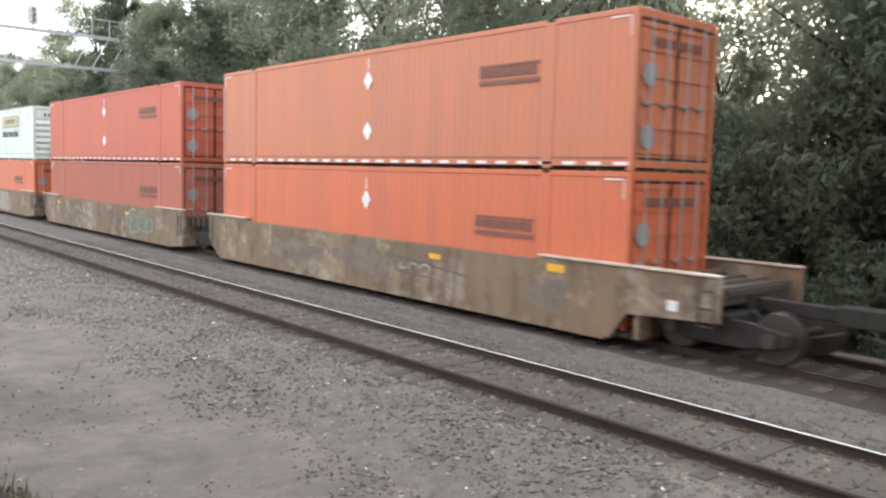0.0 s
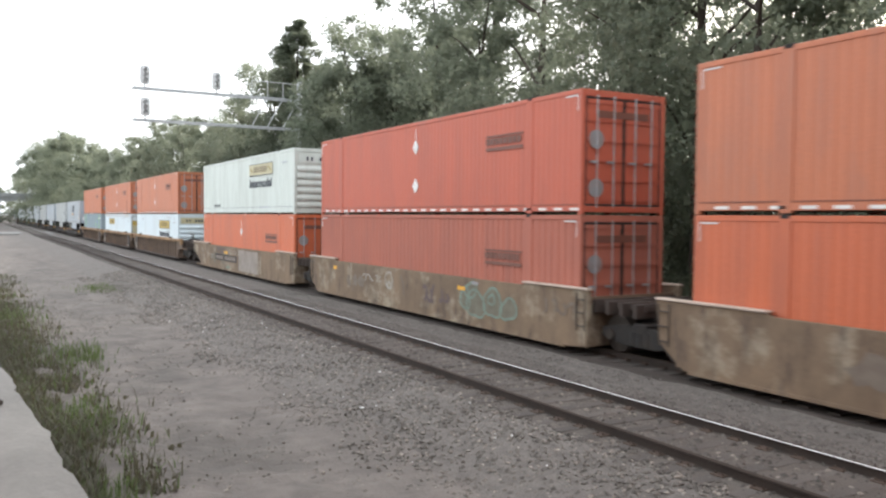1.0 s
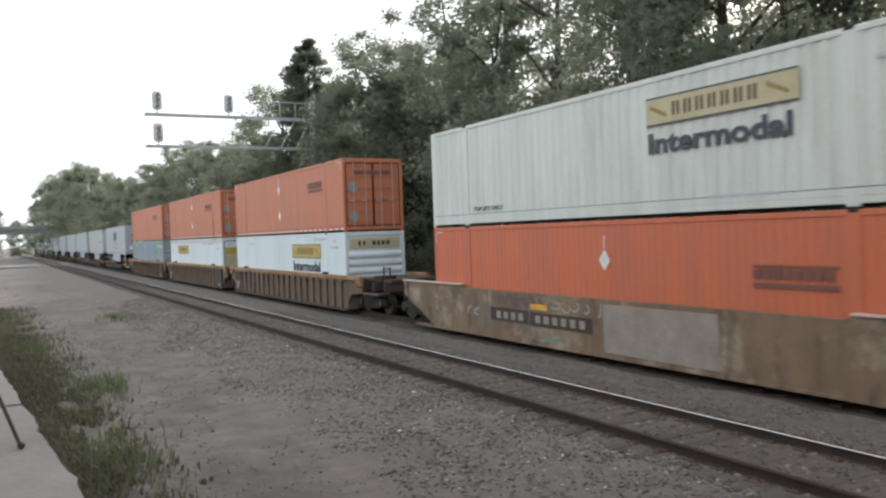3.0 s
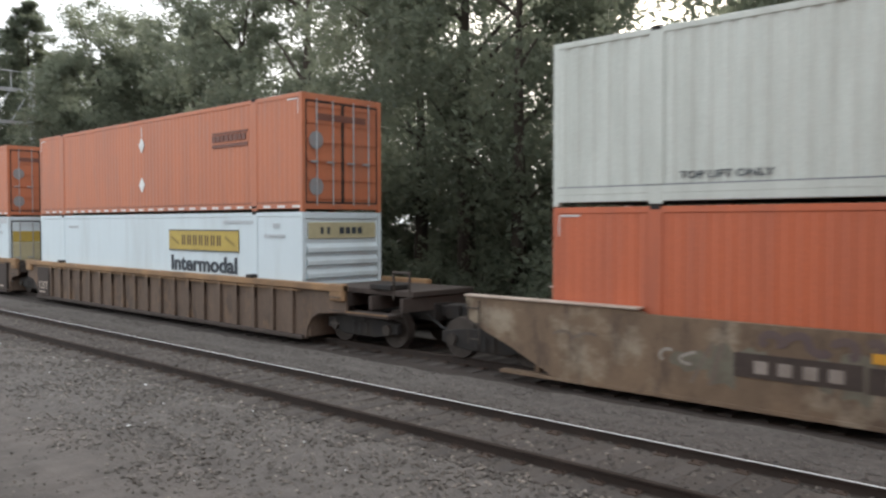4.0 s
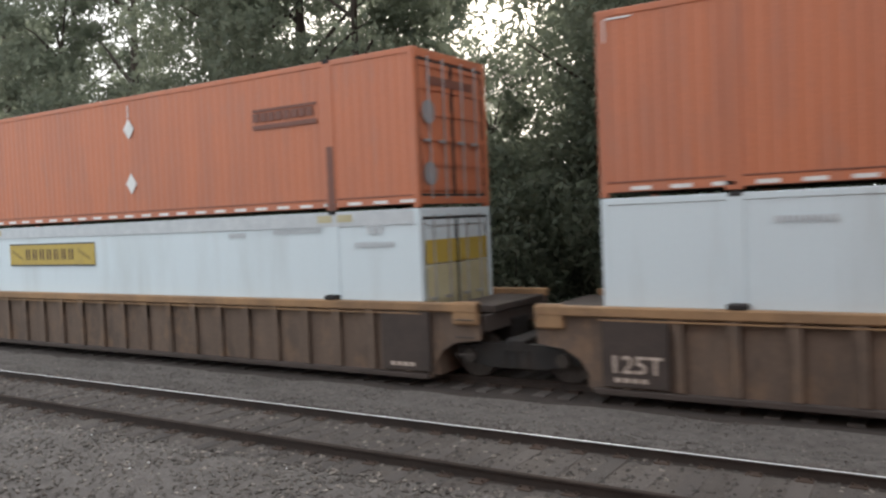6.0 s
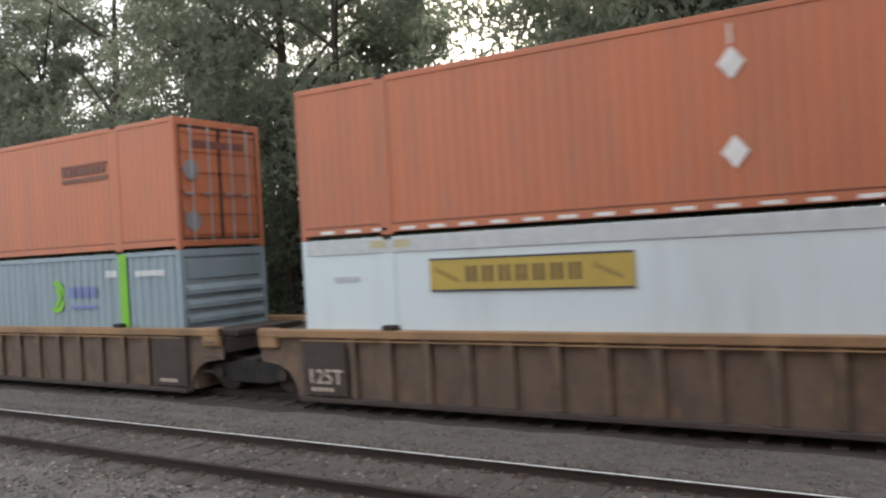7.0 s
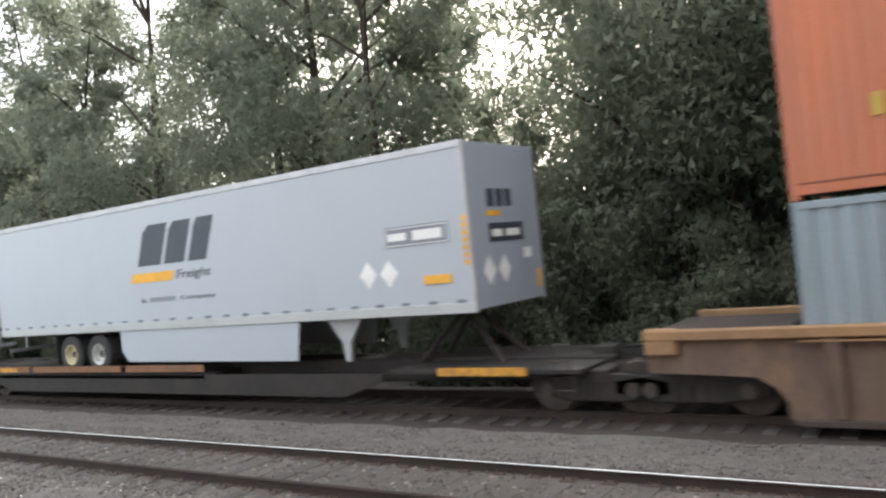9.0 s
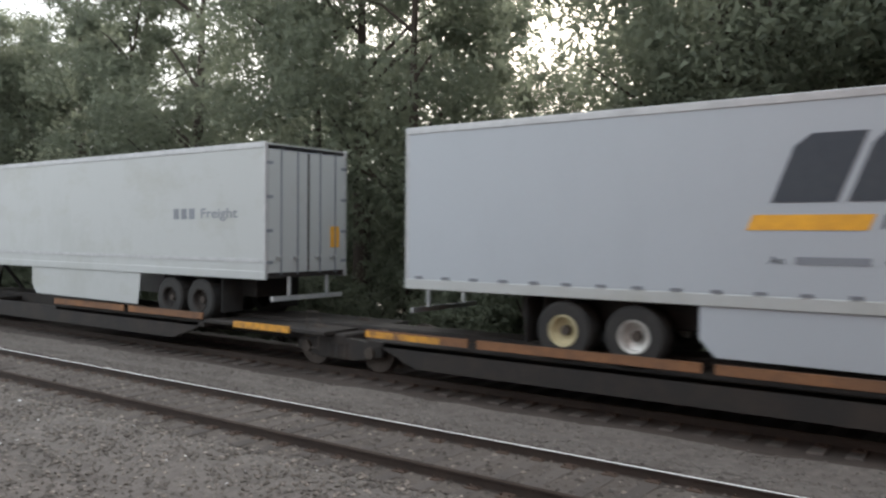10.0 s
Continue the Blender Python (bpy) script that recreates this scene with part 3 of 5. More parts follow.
def ribbed_well(label, group, front_end, rear_end, rear_truck=False, panels=(-16.15, -0.85)):
    """Articulated well car unit with upright ribs below a worn yellow-brown top chord."""
    car = tagged(new("ribbed_well_car"), label, "rail car", group)
    fu, ru = (1.7 if front_end else 1.2), (-18.4 if rear_end else -17.3)
    for s in (-1, 1):
        yo = s * 1.42
        y0, y1 = sorted((s * 1.30, s * 1.36))
        part("side_plate", prism(bmesh.new(), [(-16.35, 0.02), (0.2, 0.02), (0.27, 0.3), (0.42, 0.52), (0.68, 0.67), (fu, 0.74), (fu, 1.24), (ru, 1.24), (ru, 0.74), (-16.83, 0.67), (-16.57, 0.52), (-16.42, 0.3)], y0, y1), M["tan"], car)
        a, b = sorted((s * 1.28, s * 1.47))
        part("top_chord", B(ru, fu, a, b, 1.22, 1.38), M["chord"], car, bevel=0.02)
        part("bottom_chord", B(-16.3, 0.15, *sorted((s * 1.28, s * 1.45)), 0.0, 0.1), M["dark_brown"], car, bevel=0.015)
        for k in range(20):
            u = -15.75 + k * 0.815
            a2, b2 = sorted((s * 1.36, s * 1.45))
            part("rib", B(u - 0.055, u + 0.055, a2, b2, 0.11, 1.23), M["tan"], car, bevel=0.012)
            part("gusset", prism(bmesh.new(), [(u - 0.055, 0.86), (u + 0.055, 0.86), (u + 0.055, 1.22), (u - 0.16, 1.22), (u - 0.16, 1.16)], *sorted((s * 1.372, s * 1.44))), M["tan"], car)
        part("chord_lip", B(-16.2, 0.05, *sorted((s * 1.36, s * 1.462)), 1.165, 1.19), M["chord"], car)
        for u in (-2.05, -14.1):
            part("guide_block", B(u - 0.14, u + 0.14, a, b + 0.01, 1.38, 1.47), M["steel"], car, bevel=0.02)
    part("well_floor", B(-16.3, 0.15, -1.3, 1.3, 0.07, 0.15), M["steel"], car)
    for x in (-16.4, 0.27):
        part("bulkhead", B(x - 0.05, x + 0.05, -1.3, 1.3, 0.07, 1.22), M["tan"], car)
    end_platform(car, 0.3, 1, 3.2 if front_end else 1.0, "tan")
    end_platform(car, -16.45, -1, 2.0 if rear_end else 0.9, "tan")
    for u in ((fu - 0.5, fu), (ru, ru + 0.5)):
        part("end_bracket", B(u[0], u[1], -1.46, -1.28, 1.0, 1.40), M["chord"], car, bevel=0.03)
    for u0 in panels:
        part("capacity_panel", B(u0, u0 + 1.05, -1.456, -1.37, 0.14, 1.2), M["dark_brown"], car, "dark stencil panel", bevel=0.01)
        for k in range(4):
            part("stencil_bar", B(u0 + 0.2 + k * 0.14, u0 + 0.3 + k * 0.14, -1.461, -1.456, 0.22, 0.29), M["lip"], car)
        if u0 < -10:
            fitted("125T", -15.97, -15.18, 0.36, 0.64, -1.457, M["lip"], car, "pale stencilled 125T")
    bm = bmesh.new()
    for z in (0.5, 0.8, 1.1):
        tube(bm, (fu - 0.4, -1.5, z), (fu - 0.05, -1.5, z), 0.014, sides=6)
    part("ladder", bm, M["wheel"], car)
    truck(car, 1.9 if front_end else 1.73)
    if front_end:
        part("end_step", B(1.7, 3.1, -1.36, -0.95, 0.7, 0.78), M["dark_brown"], car, bevel=0.01)
        part("step_lip", B(1.7, 3.1, -1.372, -1.36, 0.76, 0.785), M["chord"], car)
        part("brake_box", B(2.2, 2.9, -1.1, -0.5, 1.3, 1.42), M["steel"], car, bevel=0.02)
        coupler(car, 3.3, 4.4)
        bm = bmesh.new()
        for x in (2.9, 3.4):
            tube(bm, (x, -1.0, 1.1), (x, -1.0, 1.75), 0.03, sides=6)
        tube(bm, (2.9, -1.0, 1.7), (3.4, -1.0, 1.7), 0.03, sides=6)
        part("hand_rail", bm, M["wheel"], car)
    if rear_truck:
        truck(car, -17.9)
    if rear_end:
        coupler(car, -18.3, -19.6)
    return car


def spine_car(label, group, front_end, wheels_lead=False):
    """Low dark trailer-carrying car with an amber-edged wheel deck."""
    car = tagged(new("trailer_flat_car"), label, "rail car", group)
    part("centre_sill", B(-18.2, 2.0, -0.35, 0.35, 0.4, 0.86), M["steel"], car, bevel=0.03)
    for s in (-1, 1):
        y0, y1 = sorted((s * 1.33, s * 1.40))
        part("side_sill", prism(bmesh.new(), [(-16.6, 0.6), (-15.8, 0.28), (-3.2, 0.28), (-2.2, 0.6), (-2.2, 0.72), (-16.6, 0.72)], y0, y1), M["steel"], car)
    part("wheel_deck", B(-8.6, -2.0, -1.4, 1.4, 0.62, 0.72) if wheels_lead else B(-17.0, -7.3, -1.4, 1.4, 0.62, 0.72), M["steel"], car, bevel=0.01)
    for a, b in ((-8.6, -5.2), (-5.0, -2.0)) if wheels_lead else ((-17.0, -14.6), (-14.4, -10.4), (-10.2, -7.3)):
        part("deck_edge", B(a, b, -1.44, -1.40, 0.79, 0.93), M["edge_rust"], car, bevel=0.008)
        part("deck_lip", B(a, b, -1.442, -1.39, 0.93, 0.945), M["edge_rust"], car)
    if wheels_lead:
        part("rear_deck", B(-17.0, -12.6, -1.4, 1.4, 0.66, 0.74), M["steel"], car, bevel=0.01)
    part("deck_edge", B(-17.0, -15.2, -1.445, -1.44, 0.80, 0.92), M["amber_worn"], car, "rust-worn amber deck edge")
    part("front_deck", B(-2.0, 1.9, -1.4, 1.4, 0.72, 0.8), M["steel"], car, bevel=0.01)
    part("deck_edge", B(-0.9, 0.9, -1.44, -1.40, 0.70, 0.84), M["amber_worn"], car, "rust-worn amber deck edge")
    bm = bmesh.new()
    h = -15.0 if wheels_lead else -1.0
    for y in (-0.5, 0.5):
        tube(bm, (h - 1.0, y, 0.72), (h, y * 0.3, 1.78), 0.06, sides=8)
        tube(bm, (h + 1.0, y, 0.72), (h, y * 0.3, 1.78), 0.06, sides=8)
    box(bm, h - 0.4, h + 0.4, -0.45, 0.45, 1.72, 1.82)
    part("trailer_hitch", bm, M["steel"], car)
    bm = bmesh.new()
    for z in (0.45, 0.75, 1.2):
        tube(bm, (1.4, -1.38, z), (1.72, -1.38, z), 0.01, sides=6)
    for x in (1.4, 1.72):
        tube(bm, (x, -1.38, 0.4), (x, -1.38, 1.2), 0.009, sides=6)
    part("grab_iron", bm, M["wheel"], car)
    truck(car, 2.0)
    if front_end:
        coupler(car, 2.0, 3.3)
    return car


def lathe(bm, u, profile, z=0.34, sides=28):
    """Turn a profile of (y, radius) about a cross axle at u."""
    rings = [[bm.verts.new((u + r * math.cos(6.2832 * i / sides), y, z + r * math.sin(6.2832 * i / sides))) for i in range(sides)] for y, r in profile]
    for a, b in zip(rings, rings[1:]):
        for i in range(sides):
            j = (i + 1) % sides
            bm.faces.new((a[i], a[j], b[j], b[i]))
    return bm, rings


def dish(u, y, sg):
    bm, rings = lathe(bmesh.new(), u, [(y - sg * 0.02, 0.272), (y + sg * 0.005, 0.266), (y, 0.24), (y - sg * 0.12, 0.215), (y - sg * 0.17, 0.11)])
    bm.faces.new(rings[-1])
    return bm


def ring_tyre(u, y, sg):
    bm, rings = lathe(bmesh.new(), u, [(y + sg * 0.2, 0.258), (y + sg * 0.245, 0.285), (y + sg * 0.245, 0.46), (y + sg * 0.2, 0.5), (y - sg * 0.22, 0.5), (y - sg * 0.26, 0.46), (y - sg * 0.26, 0.29)])
    return bm


# ---- highway trailers: origin at the leading end, on the centre line, at the deck ----
def trailer(label, group, paint, doors_lead):
    c = tagged(new("semi_trailer"), label, "trailer", group)
    p, z0, z1, hw = M[paint], 0.95, 3.94, 1.285
    part("side_wall", B(-LEN + 0.05, -0.05, -hw, -hw + 0.04, z0 + 0.12, z1 - 0.1), p, c)
    part("side_wall", B(-LEN + 0.05, -0.05, hw - 0.04, hw, z0 + 0.12, z1 - 0.1), p, c)
    part("roof", B(-LEN + 0.02, -0.02, -hw + 0.03, hw - 0.03, z1 - 0.05, z1 - 0.02), p, c)
    part("trailer_floor", B(-LEN + 0.03, -0.03, -hw + 0.03, hw - 0.03, z0 - 0.02, z0 + 0.1), M["steel"], c)
    for y in (-hw - 0.015, hw - 0.04):
        part("top_rail", B(-LEN, 0, y, y + 0.055, z1 - 0.13, z1), M["galv"], c, bevel=0.012)
        part("bottom_rail", B(-LEN, 0, y, y + 0.055, z0 - 0.05, z0 + 0.14), M["offwhite"] if not doors_lead else p, c, bevel=0.012)
    clip = None
    for k in range(0 if doors_lead else 26):
        u = -LEN + 0.25 + k * 0.62
        if clip is None:
            clip = part("rail_clip", B(0, 0.17, -hw - 0.022, -hw - 0.001, z0 + 0.15, z0 + 0.2), M["nose"], c, "small dark clip above the rail")
            clip.matrix_basis = pose(u, 0, 0)
        else:
            o = new("rail_clip", clip.data)
            o.parent = c
            o.matrix_basis = pose(u, 0, 0)
    nose_x = -LEN if doors_lead else 0.0
    s = -1 if doors_lead else 1
    part("nose_wall", B(min(nose_x, nose_x - s * 0.05), max(nose_x, nose_x - s * 0.05), -hw + 0.06, hw - 0.06, z0, z1 - 0.02), p if doors_lead else M["nose_skin"], c)
    dx = 0.0 if doors_lead else -LEN
    for y0, y1 in ((-hw + 0.08, -0.01), (0.01, hw - 0.08)):
        a, b = sorted((dx, dx + s * 0.05))
        door = part("door", B(a, b, y0, y1, z0 + 0.1, z1 - 0.15), p, c, bevel=0.006)
        for k in (0.3, 0.72):
            y, x = y0 + (y1 - y0) * k, dx - s * 0.02
            part("lock_rod", tube(bmesh.new(), (x, y, z0 + 0.05), (x, y, z1 - 0.1), 0.017, sides=8), M["nose"], door)
            part("rod_handle", B(x - 0.02, x + 0.03, y - 0.16, y + 0.02, z0 + 0.42, z0 + 0.47), M["galv"], door)
        yh = y0 + 0.03 if y0 < -0.5 else y1 - 0.03
        for q in (0.3, 1.0, 1.75, 2.5):
            part("hinge", B(min(dx - s * 0.012, dx), max(dx - s * 0.012, dx), yh - 0.09, yh + 0.09, z0 + q, z0 + q + 0.07), M["nose"], door)
        part("door_seam", B(min(dx - s * 0.008, dx), max(dx - s * 0.008, dx), y1 - 0.02 if y1 < 0 else y0, y1 if y1 < 0 else y0 + 0.02, z0 + 0.12, z1 - 0.17), M["rubber"], door)
    for x in (-LEN, -0.09):
        for y in (-hw - 0.01, hw - 0.08):
            part("corner_post", B(x, x + 0.09, y, y + 0.09, z0 - 0.04, z1 - 0.004), M["galv"], c, bevel=0.02)
    # running gear
    ws = (-2.35, -3.55) if doors_lead else (-11.55, -12.8)
    for u in ws:
        for y in (-1.0, 1.0):
            sg = 1 if y > 0 else -1
            tyre = part("tyre", ring_tyre(u, y, sg), M["rubber"], c)
            part("rim", dish(u, y + sg * 0.245, sg), M["steel"] if doors_lead else M["alloy"] if u > -12 else M["board"], tyre, "grimy dark wheel rim" if doors_lead else "bright white wheel rim" if u > -12 else "dull yellowed wheel rim")
            part("hub", tube(bmesh.new(), (u, y + sg * 0.06, 0.34), (u, y + sg * 0.17, 0.34), 0.1, 0.08, sides=12), M["wheel"], tyre)
    a, b = sorted((ws[0] + 1.2, ws[1] - 1.2))
    part("axle_frame", B(a, b, -0.55, 0.55, 0.42, 0.93), M["steel"], c, bevel=0.02)
    k0, k1 = (-10.15, -4.85) if doors_lead else (-10.5, -4.5)
    for y in (-hw + 0.02, hw - 0.04):
        part("side_skirt", prism(bmesh.new(), [(k0 + 0.25, 0.14), (k1, 0.1), (k1 + 0.15, 0.92), (k0, 0.92), (k0, 0.4)], y, y + 0.02), p, c, "flat fuel-saving side skirt")
    g = -13.2 if doors_lead else -3.4
    for y in (-0.9, 0.9):
        part("landing_leg", prism(bmesh.new(), [(g - 0.55, 0.95), (g + 0.5, 0.95), (g + 0.1, 0.42), (g + 0.07, 0.02), (g - 0.07, 0.02), (g - 0.1, 0.42)], y - 0.05, y + 0.05), M["galv"], c, bevel=0.01)
    flap = ws[0] + 0.75 if doors_lead else ws[1] - 0.75
    for y in (-1.2, 0.6):
        part("mud_flap", B(flap, flap + 0.02, y, y + 0.6, 0.08, 0.85), M["rubber"], c, "black rubber mud flap")
    part("rear_bumper", B(dx - 0.04 if s < 0 else dx, dx + 0.04, -1.1, 1.1, 0.42, 0.52), M["galv"], c)
    for y in (-0.6, 0.6):
        part("bumper_post", B(dx + s * 0.02, dx + s * 0.02 + 0.06, y - 0.03, y + 0.03, 0.5, 0.95), M["galv"], c)
    return c, hw


def fitted(text, u0, u1, z0, z1, y, material, parent, label="", slant=0.0, name="lettering", bold=0.014):
    """Raised lettering on the near side, set to a width and a height."""
    ob = letters(text, 1.0, Matrix.Identity(4), material, parent, name, label, slant=slant, bold=bold)
    xs = [v.co.x for v in ob.data.vertices]
    ys = [v.co.y for v in ob.data.vertices]
    sx, sy = (u1 - u0) / (max(xs) - min(xs)), (z1 - z0) / (max(ys) - min(ys))
    ob.data.transform(pose(u0, y, z0, 90) @ Matrix.Diagonal((sx, sy, 1, 1)) @ Matrix.Translation((-min(xs), -min(ys), 0)))
    return ob


# ---- ground, ballast and tracks ----
def ground_height(y):
    pts = ((-400, -0.5), (0.0, -0.5), (4.2, -0.47), (5.4, -0.42), (6.9, -0.16), (10.3, -0.16), (11.0, -0.27), (11.7, -0.17), (15.3, -0.16), (16.6, -0.5), (400, -0.5))
    return float(np.interp(y, [p[0] for p in pts], [p[1] for p in pts]))


def build_ground():
    xs = [-3000, -600, -300, -150, -100] + [-80 + 0.5 * k for k in range(100)] + [-30 + 0.16 * k for k in range(250)] + [11, 20, 40, 80, 200, 1000]
    ys = [-3000, -400, -60, -20, -8, -4] + [-2 + 0.22 * k for k in range(29)] + [5.4, 18, 22, 30, 45, 80, 300, 3000]
    ys = sorted(ys)
    verts = []
    for y in ys:
        for x in xs:
            z = ground_height(min(y, 5.4) if y < 6 else 400)
            if -2 < y < 5.3 and -80 < x < 15:
                z += 0.09 * noise.noise((x * 0.4, y * 0.9, 0)) + 0.055 * noise.noise((x * 1.3, y * 2.2, 3)) + 0.025 * noise.noise((x * 4, y * 5, 3)) - 0.05 * math.exp(-((y - 3.0 - 0.03 * x) / 0.25) ** 2)
            verts.append((x, y, z if y < 5.5 else -0.55))
    nx = len(xs)
    faces = [(j * nx + i, j * nx + i + 1, (j + 1) * nx + i + 1, (j + 1) * nx + i) for j in range(len(ys) - 1) for i in range(nx - 1)]
    me = bpy.data.meshes.new("ground")
    me.from_pydata(verts, [], faces)
    me.materials.append(M["dirt"])
    tagged(new("ground", me), "bare brown dirt beside the railway", "ground", kind="structure")
    ys = [4.9 + 0.25 * k for k in range(48)]
    xs = [-700, -300, -150] + [-70 + 0.6 * k for k in range(150)] + [40, 150]
    verts = []
    for y in ys:
        for x in xs:
            edge = 0.1 if y < 5.2 else 0.0
            wander = (0.5 * noise.noise((x * 0.22, 1, 6)) + 0.25 * noise.noise((x * 0.9, 3, 6))) * max(0.0, 1 - (y - 4.9) / 1.2)
            verts.append((x, y + wander, ground_height(y) - edge + 0.022 * noise.noise((x * 1.3, y * 1.7, 1)) + 0.012 * noise.noise((x * 5, y * 5, 2))))
    nx = len(xs)
    faces = [(j * nx + i, j * nx + i + 1, (j + 1) * nx + i + 1, (j + 1) * nx + i) for j in range(len(ys) - 1) for i in range(nx - 1)]
    me = bpy.data.meshes.new("ballast_bed")
    me.from_pydata(verts, [], faces)
    me.materials.append(M["ballast"])
    tagged(new("ballast_bed", me), "grey crushed-stone ballast under both tracks", "ballast", kind="structure")
    for cy in (NEAR_Y, TRAIN_Y):     # dark strips between and beside the rails: oil-stained near, painted train shade far
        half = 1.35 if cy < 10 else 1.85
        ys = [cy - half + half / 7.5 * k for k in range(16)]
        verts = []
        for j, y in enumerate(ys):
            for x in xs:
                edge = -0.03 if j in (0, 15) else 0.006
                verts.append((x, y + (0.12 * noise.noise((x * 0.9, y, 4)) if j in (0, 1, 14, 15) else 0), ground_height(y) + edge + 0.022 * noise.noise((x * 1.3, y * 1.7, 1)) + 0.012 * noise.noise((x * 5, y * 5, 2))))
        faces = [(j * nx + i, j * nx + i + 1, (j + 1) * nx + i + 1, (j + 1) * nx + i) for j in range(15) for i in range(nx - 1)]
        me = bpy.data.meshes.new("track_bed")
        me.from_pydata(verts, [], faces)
        # far strip takes the near-black rail colour as shade under the train
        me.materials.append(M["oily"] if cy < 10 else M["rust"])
        tagged(new("track_bed", me), "dark ballast strip, oil-stained on the near track, painted train shade on the far", "ballast", kind="structure")


def rail_outline(y):
    h = [(-0.07, -0.17), (0.07, -0.17), (0.07, -0.158), (0.012, -0.14), (0.012, -0.045), (0.036, -0.034), (0.036, -0.018)]
    return [(y + a, b) for a, b in h] + [(y - a, b) for a, b in h[2:][::-1]]


def build_track(cy, name, label, x0, x1, tie_from, tie_to):
    track = tagged(new(name), label, "railway track", kind="structure")
    for s in (-1, 1):
        y = cy + s * 0.7525
        r = part("rail", run(bmesh.new(), rail_outline(y), x0, x1), M["rust"], track)
        crown = [(-0.036, -0.018), (-0.034, -0.011), (-0.027, -0.006), (-0.015, -0.003), (0.015, -0.003), (0.027, -0.006), (0.034, -0.011), (0.036, -0.018)]
        part("rail_head", run(bmesh.new(), [(y + p, q) for p, q in crown], x0, x1), M["rail_top"], r, "dull rail head")
        if cy < 10 and s > 0:         # worn along the top of the head, sky glint painted in
            band = [(-0.0335, -0.0085), (-0.027, -0.0045), (-0.022, -0.003), (-0.022, -0.006), (-0.028, -0.009)]
            part("running_band", run(bmesh.new(), [(y + p, q) for p, q in band], x0, x1), M["tread"], r, "worn band of the rail head with the sky's glint painted pale")
    rnd = random.Random(int(cy * 10))
    bm = box(bmesh.new(), -0.115, 0.115, -1.3, 1.3, -0.17, 0)
    bmesh.ops.bevel(bm, geom=bm.edges[:], offset=0.012, segments=1, affect='EDGES')
    tie_mesh = bpy.data.meshes.new("tie")
    bm.to_mesh(tie_mesh)
    bm.free()
    tie_mesh.materials.append(M["tie"])
    bm = bmesh.new()
    for s in (-1, 1):
        box(bm, -0.09, 0.09, s * 0.7525 - 0.17, s * 0.7525 + 0.17, 0, 0.014)
        for a in (-0.06, 0.06):
            for b in (-0.1, 0.1):
                box(bm, a - 0.012, a + 0.012, s * 0.7525 + b - 0.012, s * 0.7525 + b + 0.012, 0.014, 0.04)
    plate_mesh = bpy.data.meshes.new("tie_plate")
    bm.to_mesh(plate_mesh)
    bm.free()
    plate_mesh.materials.append(M["plate"])
    x = tie_from
    while x < tie_to:
        tie = new("tie", tie_mesh)
        tie.parent = track
        tie.matrix_basis = pose(x + rnd.uniform(-0.03, 0.03), cy + rnd.uniform(-0.05, 0.05), -0.142 + rnd.uniform(-0.006, 0.004), 0, 0, rnd.uniform(-0.8, 0.8))
        p = new("tie_plate", plate_mesh)
        p.parent = tie
        x += 0.53
    bm = bmesh.new()
    x = tie_from - 0.53
    while x > -140:
        box(bm, x - 0.115, x + 0.115, cy - 1.3, cy + 1.3, -0.34, -0.142)
        x -= 0.53
    tagged(part("far_ties", bm, M["tie"], track), kind="stuff")


def scatter(name, label, count, place, size, material, seed, flat=0.6):
    """Loose stones joined into one mesh: squashed, uneven eight-faced lumps."""
    rnd = np.random.RandomState(seed)
    base = np.array([(1, 0, 0), (-1, 0, 0), (0, 1, 0), (0, -1, 0), (0, 0, 1), (0, 0, -1)], float)
    tri = np.array([(0, 2, 4), (2, 1, 4), (1, 3, 4), (3, 0, 4), (2, 0, 5), (1, 2, 5), (3, 1, 5), (0, 3, 5)])
    vs, fs = [], []
    for k in range(count):
        x, y, z = place(rnd)
        s = size[0] + (size[1] - size[0]) * rnd.rand() ** 2
        v = base * (0.65 + 0.7 * rnd.rand(6, 1)) * s + rnd.normal(0, 0.18 * s, (6, 3))
        v[:, 2] *= flat
        a = rnd.rand() * 6.28
        c, d = math.cos(a), math.sin(a)
        v = np.stack([v[:, 0] * c - v[:, 1] * d + x, v[:, 0] * d + v[:, 1] * c + y, v[:, 2] + z + 0.25 * s], 1)
        vs.append(v)
        fs.append(tri + 6 * k)
    me = bpy.data.meshes.new(name)
    me.from_pydata(np.concatenate(vs).tolist(), [], np.concatenate(fs).tolist())
    me.materials.append(material)
    return tagged(new(name, me), label, "gravel", kind="stuff")


def gravel_place(rnd):
    x = 4 - 52 * rnd.rand() ** 1.5
    y = 4.6 + 2.9 * rnd.rand() ** 0.75
    return x, y, ground_height(y)


def between_place(rnd):
    x = 6 - 40 * rnd.rand()
    y = 9.9 + 1.75 * rnd.rand()
    return x, y, ground_height(y)


def bed_place(rnd):
    x, y = 6 - 40 * rnd.rand(), NEAR_Y - 1.4 + 2.8 * rnd.rand()
    return x, y, ground_height(y)


def dirt_place(rnd):
    x, y = 2 - 40 * rnd.rand(), 0.8 + 4.4 * rnd.rand()
    return x, y, ground_height(y)


# ---- concrete platform with a broken edge ----
def platform_edge(x):
    return 0.49 + (x + 5.76) * 0.0655 + 0.035 + 0.03 * noise.noise((x * 1.1, 0, 5)) + 0.04 * noise.noise((x * 3.7, 2, 5))


